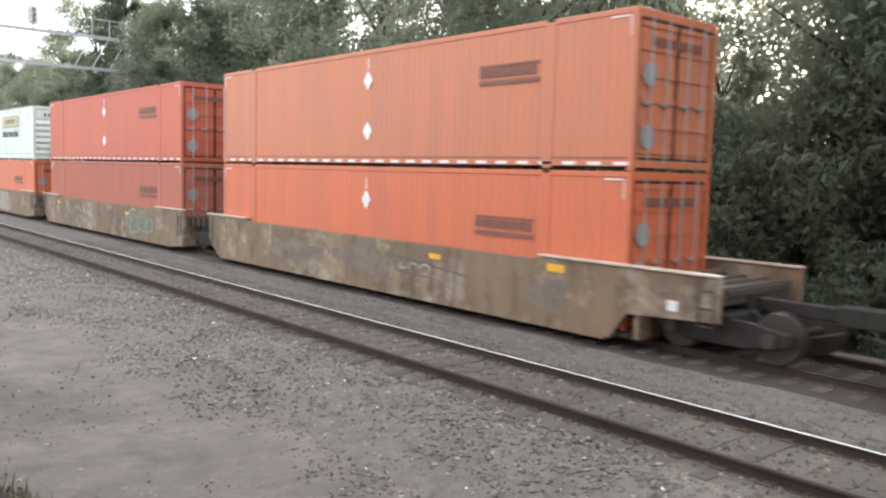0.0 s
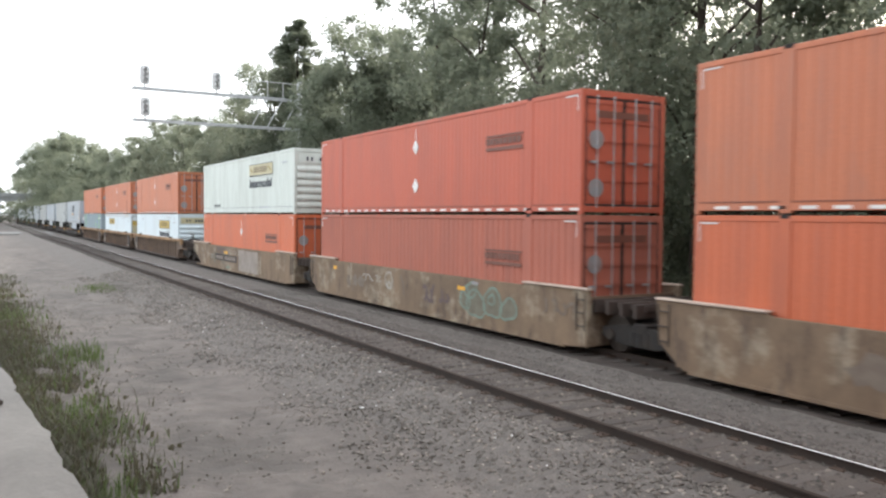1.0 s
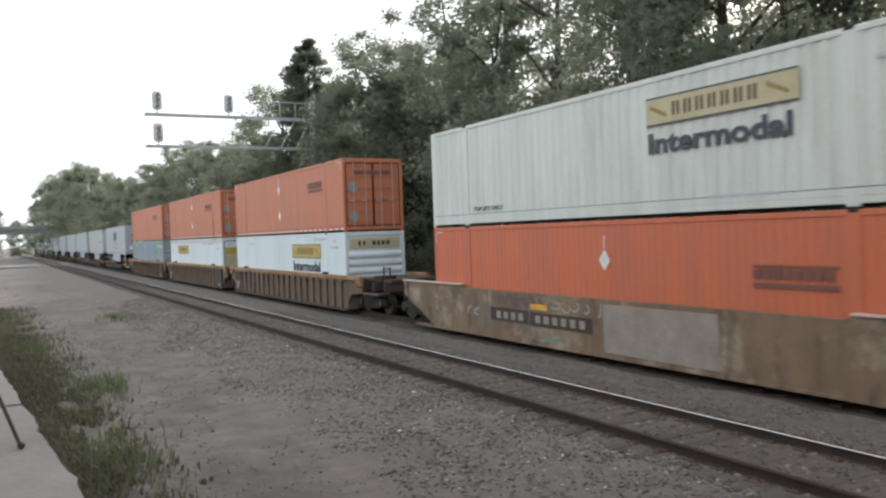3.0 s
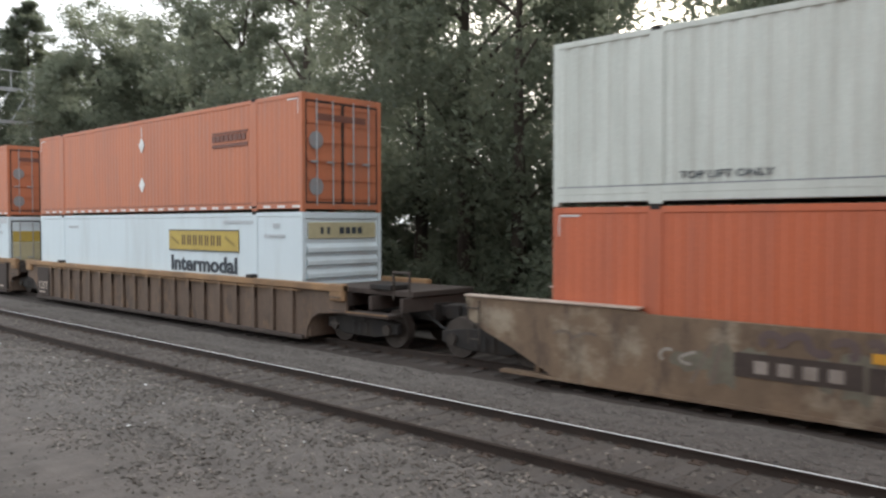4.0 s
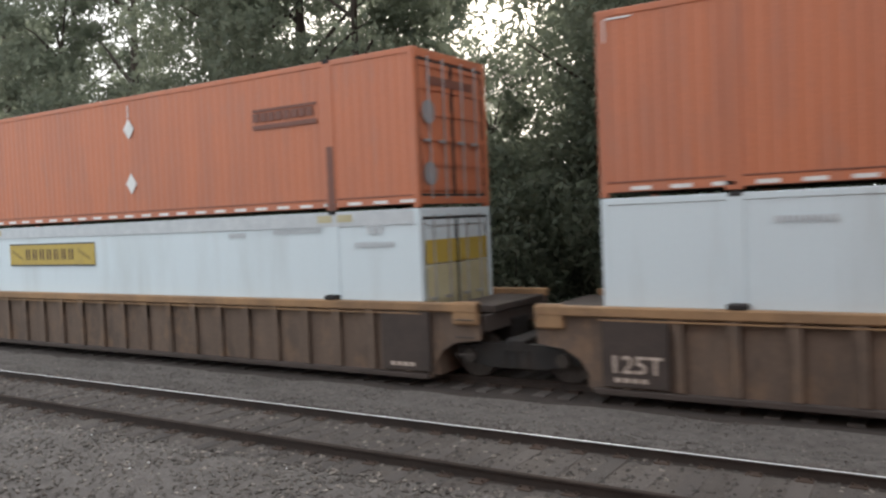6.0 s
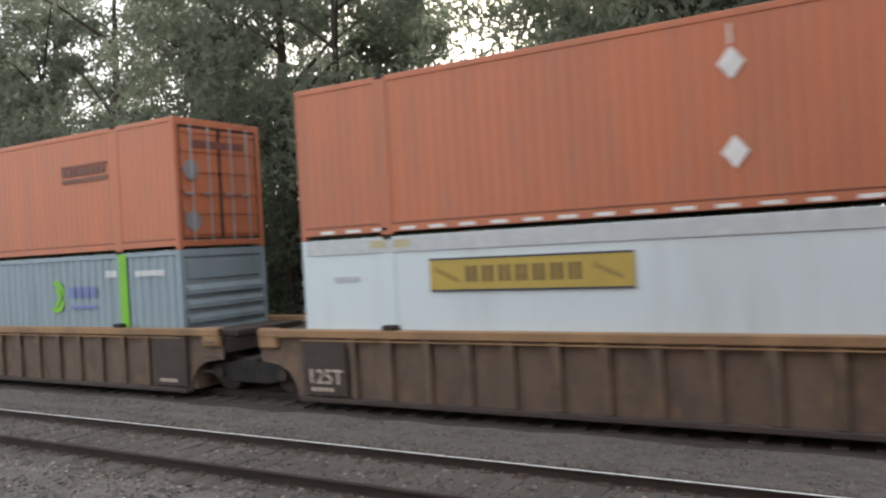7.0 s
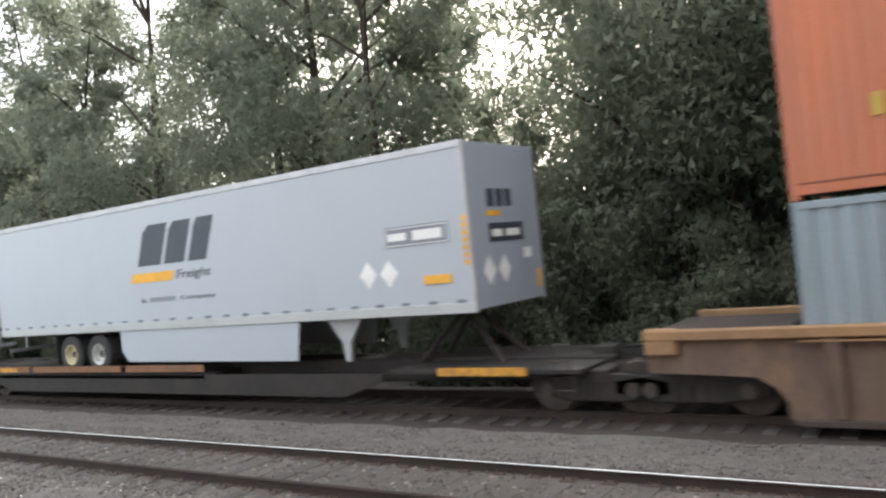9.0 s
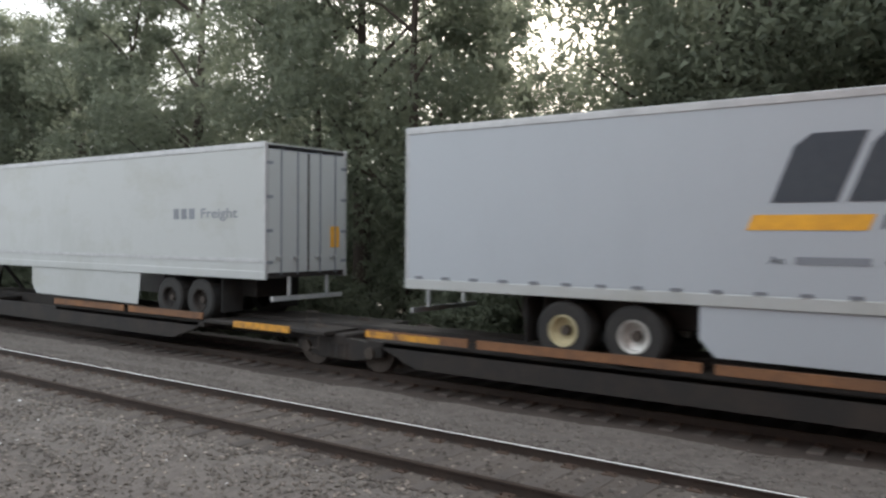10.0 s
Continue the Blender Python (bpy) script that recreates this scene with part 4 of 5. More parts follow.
def slab(x0, x1, z):
    bm = bmesh.new()
    n = int((x1 - x0) / 0.22) + 2
    front = [(x0 + (x1 - x0) * k / (n - 1)) for k in range(n)]
    ring = [(x, platform_edge(x)) for x in front] + [(x1, -6.0), (x0, -6.0)]
    top = [bm.verts.new((x, y, z)) for x, y in ring]
    low = [bm.verts.new((x, y - 0.03 * (i % 3), z - 0.22)) for i, (x, y) in enumerate(ring)]
    bm.faces.new(top)
    bm.faces.new(low[::-1])
    for i in range(len(ring)):
        j = (i + 1) % len(ring)
        bm.faces.new((top[j], top[i], low[i], low[j]))
    return bm


def build_platform():
    p = tagged(new("platform"), "old broken-edged concrete loading platform beside the tracks", "platform", kind="structure")
    for a, b, z in ((-60, -34.05, 1.2), (-34, -20.04, 1.21), (-20, -10.35, 1.2), (-10.3, -3.03, 1.19), (-3, 6, 1.2)):
        part("slab", slab(a, b, z), M["concrete"], p)
    bm = bmesh.new()
    ring = [(-60, -3.4), (6, 0.95), (6, -6), (-60, -6)]
    lo = [bm.verts.new((x, y - 0.12, -0.7)) for x, y in ring]
    hi = [bm.verts.new((x, y - 0.12, 0.975)) for x, y in ring]
    for i in range(4):
        j = (i + 1) % 4
        bm.faces.new((lo[i], lo[j], hi[j], hi[i]))
    bm.faces.new(hi)
    part("platform_base", bm, M["concrete"], p)
    # unseen wall, added to keep sky light off the nearest train and ground
    tagged(part("wall_south", B(-8, 60, -4.2, -3.8, -0.5, 14.0), M["brick"]), "unseen plain dull brick wall added behind the platform to block sky light", "wall", kind="structure")
    post = tagged(new("leaning_rod"), "thin rusty steel rod leaning beside the platform edge", "rod")
    bm = bmesh.new()
    a, b, c = Vector((-8.11, 0.15, 1.2)), Vector((-8.6, -0.14, 2.0)), Vector((-9.3, -0.42, 3.3))
    tube(bm, a, b, 0.016, sides=8)
    tube(bm, b, c, 0.016, sides=8)
    part("rod", bm, M["rust"], post)
    bm = bmesh.new()
    bmesh.ops.create_icosphere(bm, subdivisions=1, radius=0.035, matrix=Matrix.Translation(a + Vector((0, 0, 0.02))))
    part("foot_knob", bm, M["rust"], post)
    bm = bmesh.new()
    bmesh.ops.create_icosphere(bm, subdivisions=1, radius=0.04, matrix=Matrix.Translation(a.lerp(b, 0.72)))
    part("collar", bm, M["rust"], post)


# ---- plants ----
def blades(name, label, count, place, tall, material, seed, width=0.02, lean=0.5):
    rnd = np.random.RandomState(seed)
    vs, fs = [], []
    for k in range(count):
        x, y, z = place(rnd)
        h = tall[0] + (tall[1] - tall[0]) * rnd.rand()
        a, w = rnd.rand() * 6.28, width * (0.6 + 0.8 * rnd.rand())
        dx, dy = math.cos(a), math.sin(a)
        b = lean * h * rnd.rand()
        ox, oy = -dy * w, dx * w
        vs += [(x - ox, y - oy, z - 0.05), (x + ox, y + oy, z - 0.05), (x + ox * 0.8 + dx * b * 0.35, y + oy * 0.8 + dy * b * 0.35, z + h * 0.6),
               (x - ox * 0.8 + dx * b * 0.35, y - oy * 0.8 + dy * b * 0.35, z + h * 0.6), (x + dx * b, y + dy * b, z + h)]
        i = 5 * k
        fs += [(i, i + 1, i + 2, i + 3), (i + 3, i + 2, i + 4)]
    me = bpy.data.meshes.new(name)
    me.from_pydata(vs, [], fs)
    me.materials.append(material)
    return tagged(new(name, me), label, "weeds", kind="stuff")


def verge_place(rnd):
    while True:
        x = -6.5 - 45 * rnd.rand() ** 1.4
        w = 0.55 + 0.022 * (-x)
        y = platform_edge(x) + 0.17 + abs(rnd.normal(0, 0.85)) * w
        if noise.noise((x * 0.7, y * 1.1, 9)) + 0.35 * noise.noise((x * 3, y * 3, 2)) > -0.75 + 0.28 * (y - platform_edge(x)) / w:
            return x, y, -0.5


def green_place(rnd):
    k = rnd.randint(5)
    cx, cy, r = ((-9.5, 1.3, 0.6), (-14.0, 1.5, 0.8), (-21.0, 2.0, 1.0), (-40.0, 5.0, 1.3), (-30.0, 1.0, 1.2))[k]
    return cx + rnd.normal(0, r), cy + rnd.normal(0, r * 0.4), -0.5


def leaf_cloud(centres, radii, per, leaf, seed):
    """Verts and faces of many small pointed leaves gathered in clumps."""
    rnd = np.random.RandomState(seed)
    n = len(centres) * per
    c = np.repeat(np.asarray(centres), per, 0)
    r = np.repeat(np.asarray(radii), per)[:, None]
    d = rnd.normal(0, 1, (n, 3))
    d /= np.linalg.norm(d, axis=1)[:, None]
    p = c + d * r * (rnd.rand(n, 1) ** 0.5) * np.array((1, 1, 0.75))
    a = rnd.normal(0, 1, (n, 3))
    a /= np.linalg.norm(a, axis=1)[:, None]
    b = np.cross(a, rnd.normal(0, 1, (n, 3)))
    b /= np.linalg.norm(b, axis=1)[:, None]
    s = leaf * (0.6 + 0.8 * rnd.rand(n, 1))
    v = np.stack([p - a * s, p + b * s * 0.8 + a * s * 0.2, p + a * s], 1).reshape(-1, 3)
    f = np.arange(3 * n).reshape(-1, 3)
    return v, f


def cloud_mesh(name, v, f, material):
    me = bpy.data.meshes.new(name)
    me.from_pydata(v.tolist(), [], f.tolist())
    me.materials.append(material)
    return me


def broadleaf(height, spread, seed, label, clumps=84, per=165, leaf=0.112, low=0.26):
    rnd = random.Random(seed)
    tree = tagged(new("tree"), label, "tree", "trees along the railway")
    bm = bmesh.new()
    top = Vector((rnd.uniform(-0.4, 0.4), rnd.uniform(-0.4, 0.4), height * 0.8))
    pts = [Vector((0, 0, -0.3)), top * 0.35 + Vector((rnd.uniform(-0.2, 0.2), 0, 0)), top * 0.7, top]
    rad = [0.02 * height, 0.013 * height, 0.007 * height, 0.002 * height]
    for i in range(3):
        tube(bm, pts[i], pts[i + 1], rad[i], rad[i + 1], 9, i == 0)
    centres, radii = [], []
    for k in range(clumps):
        z = height * (low + (0.98 - low) * rnd.random() ** 1.15)
        f = (z / height - low) / (1 - low)
        w = spread * (0.45 + 0.75 * math.sin(math.pi * min(1, f * 0.85 + 0.12))) * 0.85
        a, q = rnd.uniform(0, 6.283), w * math.sqrt(rnd.uniform(0.08, 1))
        c = Vector((q * math.cos(a), q * math.sin(a), z + rnd.uniform(-0.3, 0.3)))
        centres.append(c)
        radii.append(rnd.uniform(0.55, 1.3) * spread / 3.3 * (1.15 - 0.45 * min(1, f * 1.5)))
        if k % 7 == 0:
            f0 = max(0.18, min(0.9, (z - q * 0.7) / height / 0.8))
            root = pts[0].lerp(top, f0)
            mid = root.lerp(c, 0.55) + Vector((0, 0, 0.2))
            tube(bm, root, mid, 0.005 * height, 0.0025 * height, 6, False)
            tube(bm, mid, c, 0.0025 * height, 0.0007 * height, 5, False)
    part("trunk", bm, M["bark"], tree)
    v, f = leaf_cloud(centres, radii, per, leaf, seed)
    crown = new("crown", cloud_mesh("crown", v, f, M["leaf"]))
    crown.parent = tree
    return tree


def conifer(height, spread, seed, label):
    rnd = random.Random(seed)
    tree = tagged(new("conifer"), label, "tree", "trees along the railway")
    part("trunk", tube(bmesh.new(), (0, 0, -0.3), (0, 0, height), 0.02 * height, 0.02, 8), M["bark"], tree)
    centres, radii = [], []
    z = height * 0.12
    while z < height:
        w = spread * (1 - z / height) ** 0.55
        n = max(4, int(11 * w / spread) + 4)
        for k in range(n):
            a = rnd.uniform(0, 6.283)
            reach = w * rnd.uniform(0.7, 1.1)
            for q in (0.35, 0.7, 1.0):
                centres.append((reach * q * math.cos(a), reach * q * math.sin(a), z - 0.18 * reach * q + rnd.uniform(-0.1, 0.1)))
                radii.append(0.32 + 0.33 * (1 - z / height))
        z += 0.42
    v, f = leaf_cloud(centres, radii, 60, 0.11, seed)
    crown = new("crown", cloud_mesh("crown", v, f, M["needle"]))
    crown.parent = tree
    return tree


def bush(height, spread, seed, label, clumps=34, per=165, leaf=0.09):
    rnd = random.Random(seed)
    b = tagged(new("bush"), label, "bush", "undergrowth along the railway")
    centres, radii = [], []
    bm = bmesh.new()
    for k in range(clumps):
        a, q = rnd.uniform(0, 6.283), spread * math.sqrt(rnd.random())
        z = height * rnd.uniform(0.1, 1) * (1 - 0.5 * (q / spread) ** 2)
        centres.append((q * math.cos(a), q * math.sin(a), z))
        radii.append(rnd.uniform(0.4, 0.8) * (1 if height < 5 else 1.5))
        if k % 3 == 0:
            tube(bm, (0.2 * math.cos(a), 0.2 * math.sin(a), -0.2), (q * math.cos(a), q * math.sin(a), z), 0.03, 0.008, 5, False)
    part("trunk", bm, M["bark"], b)
    v, f = leaf_cloud(centres, radii, per, leaf, seed)
    crown = new("leaves", cloud_mesh("leaves", v, f, M["leaf"]))
    crown.parent = b
    return b


def build_woods():
    rnd = random.Random(7)
    kinds = [broadleaf(14.0, 3.6, 11, "tall dense dark green broadleaf tree"), broadleaf(15.5, 4.0, 12, "broad leafy tree with gaps of sky"),
             broadleaf(13.0, 3.2, 13, "slim leafy tree behind the tracks"), broadleaf(16.0, 4.3, 14, "large spreading leafy tree", 105)]
    spots = []
    for y0, y1, first, gap, low, high in ((19.8, 22.0, -76, (3.8, 5.4), 0.96, 1.2), (26.0, 30.0, -72, (5.2, 7.5), 1.0, 1.25), (34.0, 40.0, -60, (11.0, 14.0), 1.1, 1.3)):
        x = first
        while x < 20:
            y = rnd.uniform(y0, y1)
            s = (low if x / y < -1.75 else high) * rnd.uniform(0.9, 1.06)
            side = x + 0.55 * y
            shift = math.copysign(4.9, side) - side if abs(side) < 4.9 else rnd.uniform(-0.6, 0.6)     # a clearing through which the sky shows
            spots.append((x + shift, y, s))
            x += rnd.uniform(*gap)
    for px, py, s in ((-84, 21, 0.98), (-90, 19.5, 0.92), (-97, 20.5, 1.0), (-104, 21, 0.95), (-112, 19.5, 0.98), (-121, 20, 0.95), (-131, 20, 0.98), (-142, 19, 0.9), (-225, 17, 1.1), (-240, 16, 1.1), (-300, 12, 1.1), (-310, -30, 1.1), (-312, -18, 1.1), (-305, -44, 1.1), (-330, -60, 1.2)):
        spots.append((px, py, s))
    spots += [(-12.0, 21.5, 0.5), (-16.0, 28.5, 0.58), (-20.5, 37.0, 0.62), (-5.6, 21.2, 1.1), (-7.4, 24.6, 1.15), (-9.2, 31.5, 1.2), (-3.6, 26.0, 1.15), (-6.5, 35.0, 1.25)]
    for i, (px, py, s) in enumerate(spots):
        m = pose(px, py, -0.5, 0, 0, rnd.uniform(0, 360)) @ Matrix.Scale(s, 4)
        k = kinds[i % 4]
        if i < 4:
            k.matrix_basis = m
        else:
            c = copy_thing(k, m)
            c.scale = (s, s, s)
    full = broadleaf(13.0, 4.6, 15, "round dense tree leafy down to the ground", 110, 190, 0.15, 0.06)
    full.matrix_basis = pose(-44.5, 19.6, -0.5)
    for px, py, s in ((-49.0, 21.5, 0.85), (-60.5, 19.5, 0.72), (-66.0, 20.2, 0.78), (-80, 22.5, 0.98), (-93, 22.0, 1.05), (-108, 22.0, 1.1), (-124, 21.5, 1.1), (-140, 19.5, 1.0), (-158, 18.5, 1.05), (-174, 19.0, 1.35), (-192, 18.5, 1.6), (-215, 18.5, 1.75), (-245, 18.5, 1.85), (-290, 19.0, 1.95), (-192, -4.0, 1.3), (-201, -11, 1.3), (-222, -8.0, 1.15), (-330, 8.0, 1.0), (-335, -2.0, 0.9), (-340, -12.0, 1.0)):
        o = copy_thing(full, pose(px, py, -0.5, 0, 0, rnd.uniform(0, 360)))
        o.scale = (s, s, s)
    c = conifer(17.4, 5.2, 21, "tall pointed dark conifer above the tree line")
    c.matrix_basis = pose(-55.4, 20.0, -0.5)
    c2 = copy_thing(c, pose(-47.5, 24.0, -0.5, 0, 0, 70))
    c2.scale = (0.9, 0.9, 0.9)
    shrubs = [bush(3.4, 1.7, 31, "dense dark bush behind the tracks"), bush(2.6, 1.5, 32, "low dark bush behind the tracks")]
    x, i = -78.0, 0
    while x < 22:
        m = pose(x, rnd.uniform(17.3, 18.6), -0.5, 0, 0, rnd.uniform(0, 360))
        s = rnd.uniform(0.8, 1.25) * (0.42 if -16.8 < x < -12.6 else 1)     # low growth where the woods thin out
        if i < 2:
            shrubs[i].matrix_basis, o = m, shrubs[i]
        else:
            o = copy_thing(shrubs[i % 2], m)
        o.scale = (s, s, s)
        x += rnd.uniform(1.5, 2.3)
        i += 1
    deep = [bush(6.6, 3.0, 33, "tall dark thicket under the trees", 62, 165, 0.123), bush(5.8, 2.8, 34, "dense dark thicket under the trees", 58, 165, 0.123)]
    deep[0].matrix_basis, deep[1].matrix_basis = pose(-7.4, 20.6, -0.5), pose(-13.6, 24.5, -0.5)
    for px, py, s in ((-9.8, 19.9, 0.98), (-12.0, 20.4, 1.02), (-15.5, 27.0, 1.1)):     # thicket below the clearing
        o = copy_thing(deep[i % 2], pose(px, py, -0.5, 0, 0, rnd.uniform(0, 360)))
        o.scale = (s, s, s)
        i += 1
    x = -78.0
    while x < 22:     # a deeper, taller hedge that closes the woods
        y = rnd.uniform(22.5, 25.0)
        o = copy_thing(deep[i % 2], pose(x + (1.6 if 0.76 < -x / y < 0.86 else -1.6 if 0.86 <= -x / y < 0.96 else 0), y, -0.5, 0, 0, rnd.uniform(0, 360)))
        s = rnd.uniform(0.85, 1.1)
        o.scale = (s, s, s)
        x += rnd.uniform(2.4, 3.2)
        i += 1


# ---- signal gantry, far bridge, road crossing ----
def build_signal():
    g = tagged(new("signal_gantry"), "galvanised cantilever railway signal gantry with dark signal heads", "railway signal")
    x, y1 = -50.0, 18.2
    part("mast", tube(bmesh.new(), (x, y1, -0.5), (x, y1, 11.6), 0.2, 0.16, 12), M["galv"], g)
    for z in (8.55, 10.4):
        bm = bmesh.new()
        for dx in (-0.3, 0.3):
            box(bm, x + dx - 0.03, x + dx + 0.03, 8.0, y1, z - 0.06, z + 0.06)
        for k in range(11):
            y = 8.0 + k * 1.0
            box(bm, x - 0.3, x + 0.3, y, y + 0.06, z - 0.04, z + 0.04)
        part("arm", bm, M["galv"], g)
    bm = bmesh.new()
    for k in range(4):
        y = 15.0 + k
        tube(bm, (x + 0.3, y, 10.4), (x + 0.3, y, 11.4), 0.025, sides=6)
        tube(bm, (x + 0.3, y, 8.6), (x + 0.3, y + 1, 10.4), 0.03, sides=6)
    tube(bm, (x + 0.3, 15.0, 11.4), (x + 0.3, y1, 11.4), 0.025, sides=6)
    part("railing", bm, M["galv"], g)
    for y, z in ((8.65, 10.5), (12.8, 10.5), (8.65, 8.65)):
        outline = [(y - 0.28, z + 0.25), (y - 0.2, z + 0.12), (y + 0.2, z + 0.12), (y + 0.28, z + 0.25), (y + 0.28, z + 1.05), (y + 0.2, z + 1.2), (y - 0.2, z + 1.2), (y - 0.28, z + 1.05)]
        head = part("signal_head", run(bmesh.new(), outline, x + 0.32, x + 0.36), M["head"], g, "signal head with hooded lamps, sky glare painted into its grey")
        for k in range(3):
            part("hood", tube(bmesh.new(), (x + 0.36, y, z + 0.36 + k * 0.3), (x + 0.6, y, z + 0.34 + k * 0.3), 0.11, sides=12, caps=False), M["head"], head)
        part("head_post", tube(bmesh.new(), (x + 0.3, y, z - 0.1), (x + 0.3, y, z + 0.2), 0.05, sides=8), M["galv"], head)


def build_distance():
    b = tagged(new("overpass"), "distant grey road bridge over the tracks", "bridge")
    part("deck", B(-262, -254, -60, 40, 6.6, 7.8), M["far_concrete"], b)
    part("parapet", B(-254, -253.6, -60, 40, 7.8, 8.8), M["far_concrete"], b)
    for y in (-10, 19):
        part("pier", B(-260, -256, y, y + 1.5, -0.5, 6.6), M["far_concrete"], b)
    part("road_crossing", B(-165, -148, -30, 11.5, -0.5, -0.19), M["asphalt"], None)
    tagged(bpy.data.objects["road_crossing"], "pale asphalt road crossing the tracks", "road", kind="structure")
    tagged(part("yard", B(-90, 10, 44, 75, -0.6, -0.42), M["yard"], None), "pale gravel yard behind the woods", "yard", kind="structure")
    shed = tagged(new("shed"), "small white-painted shed with a dark roof behind the woods", "shed")
    part("wall", B(-44, -33.5, 46, 51, -0.5, 2.4), M["white"], shed)
    part("roof", run(bmesh.new(), [(45.6, 2.4), (48.5, 3.9), (51.4, 2.4)], -44.4, -33.1), M["nose"], shed)
    part("door", B(-37.5, -36.5, 45.95, 46.0, -0.5, 1.6), M["dark_brown"], shed)
    for x in (-42.5, -40.2, -35.4):
        part("window", B(x, x + 0.9, 45.96, 46.0, 0.5, 1.6), M["ink"], shed)
    pole = tagged(new("utility_pole"), "thin dark wooden utility pole", "pole")
    part("shaft", tube(bmesh.new(), (-120, -4.0, -0.5), (-120, -4.0, 11.5), 0.15, 0.1, 10), M["bark"], pole)
    part("cross_arm", B(-120.06, -119.94, -5.2, -2.8, 10.6, 10.75), M["bark"], pole)


# ---- the train ----
LOW, HIGH = 0.171, 3.071
UNITS = dict(A=-8.10, B=-27.66, C=-47.04, D=-70.57, E=-90.16, F=-109.78, G=-131.17, H=-151.25)


def build_train():
    cars = "cars of the container train"
    boxes = "containers on the train"
    # smooth-sided articulated set
    a = ride(smooth_well("brown well car with flat graffiti-marked sides and raised end ledges", cars, True, False), UNITS["A"], 0)
    spray(a, -12.6, 0.35, 2.6, 0.7, "graffiti", 1)
    spray(a, -9.3, 0.3, 2.4, 0.8, "graffiti", 2)
    spray(a, -2.2, 0.2, 0.9, 0.95, "graffiti", 3)
    for q in ((-7.75, 0.85, 0.32, 0.36), (-7.2, 0.62, 0.26, 0.2)):
        tag_line(a, hoop(*q), 0.11, "graffiti", "chalky loop of old spray paint")
    scribble(a, -11.2, 0.55, 1.7, 0.5, "graffiti", 31, 0.09)
    for q in ([(-6.7, 0.95), (-4.0, 0.72)], [(-6.7, 0.95), (-6.62, 0.6), (-5.2, 0.55)]):
        tag_line(a, q, 0.04, "purple_spray", "thin dark sprayed line")
    scribble(a, -6.5, 0.64, 1.2, 0.2, "white_spray", 32)
    part("yellow_stencil", B(-5.35, -4.95, -1.478, -1.474, 1.0, 1.12), M["amber"], a)
    part("yellow_stencil", B(-1.75, -1.3, -1.478, -1.474, 1.1, 1.25), M["amber"], a)
    part("yellow_stencil", B(1.0, 1.2, -1.478, -1.474, 0.72, 0.9), M["decal"], a)
    b = ride(smooth_well("brown well car with pale green graffiti on flat sides", cars, False, False), UNITS["B"], 0)
    spray(b, -13.2, 0.3, 1.6, 0.7, "graffiti", 4)
    for q in ((-4.75, 0.72, 0.28, 0.26), (-4.2, 0.62, 0.42, 0.42), (-4.45, 0.98, 0.3, 0.22), (-3.35, 0.72, 0.38, 0.44), (-3.4, 0.8, 0.14, 0.15), (-2.6, 0.62, 0.34, 0.3)):
        tag_line(b, hoop(*q), 0.075, "teal_spray", "teal outline of a large graffiti tag")
        ring = hoop(q[0], q[1], q[2] * 0.86, q[3] * 0.86)[:-1]
        part("graffiti", prism(bmesh.new(), ring, -1.4745 - 0.0006 * (q[0] + 5), -1.473), M["graffiti_green"], b, "dull grey-green fill of a tag")
    part("graffiti", B(-4.4, -4.05, -1.484, -1.482, 1.14, 1.23), M["bluish"], b, "pale blue sprayed spot")
    part("yellow_stencil", B(-5.15, -4.75, -1.484, -1.482, 0.94, 1.05), M["amber"], b)
    scribble(b, -1.3, 0.72, 1.4, 0.34, "graffiti", 33, 0.07)
    scribble(b, -11.7, 0.72, 1.6, 0.3, "white_spray", 34)
    for q in ((-9.6, 0.9, 0.22, 0.3), (-9.58, 0.72, 0.13, 0.12)):
        tag_line(b, hoop(*q), 0.06, "white_spray", "chalky loop of old spray paint")
    tag_line(b, [(-8.75, 1.1), (-8.55, 0.85), (-8.5, 0.5)], 0.09, "graffiti", "pale sprayed stroke")
    scribble(b, -7.3, 0.42, 1.6, 0.5, "purple_spray", 35, 0.12)
    fitted("125T", -16.85, -16.35, 1.08, 1.22, -1.472, M["graffiti"], b, "white stencilled 125T")
    part("yellow_stencil", B(-14.4, -14.1, -1.478, -1.474, 0.98, 1.12), M["amber"], b)
    c = ride(smooth_well("brown well car with a pale painted-over patch on its side", cars, False, True, True, True), UNITS["C"], 0)
    part("painted_patch", B(-8.0, -4.7, -1.476, -1.473, 0.12, 1.2), M["patch"], c, "pale painted-over patch")
    spray(c, -13.6, 0.3, 3.4, 0.75, "graffiti_green", 8)
    for x0, x1, z0, z1 in ((-12.7, -10.9, 0.5, 0.86), (-10.85, -8.4, 0.48, 0.84)):
        part("dark_patch", B(x0, x1, -1.481, -1.479, z0, z1), M["dark_brown"], c, "dark patch behind a car number")
    scribble(c, -12.3, 0.92, 2.0, 0.26, "purple_spray", 36, 0.12)
    for x in (-12.4, -12.05, -11.7, -11.35, -10.6, -10.25, -9.9, -9.55, -9.2, -8.85):
        part("number_bar", B(x, x + 0.2, -1.486, -1.481, 0.57, 0.76), M["patch"], c, "pale bar of a car number")
    part("yellow_stencil", B(-10.8, -10.1, -1.486, -1.481, 0.9, 1.04), M["amber"], c)
    scribble(c, -9.95, 0.9, 1.9, 0.3, "white_spray", 37, 0.05)
    scribble(c, -10.5, 0.12, 0.9, 0.34, "teal_spray", 38, 0.09)
    scribble(c, -14.0, 0.55, 0.9, 0.26, "white_spray", 39, 0.05)
    scribble(c, -16.0, 0.7, 0.9, 0.2, "graffiti", 40, 0.05)
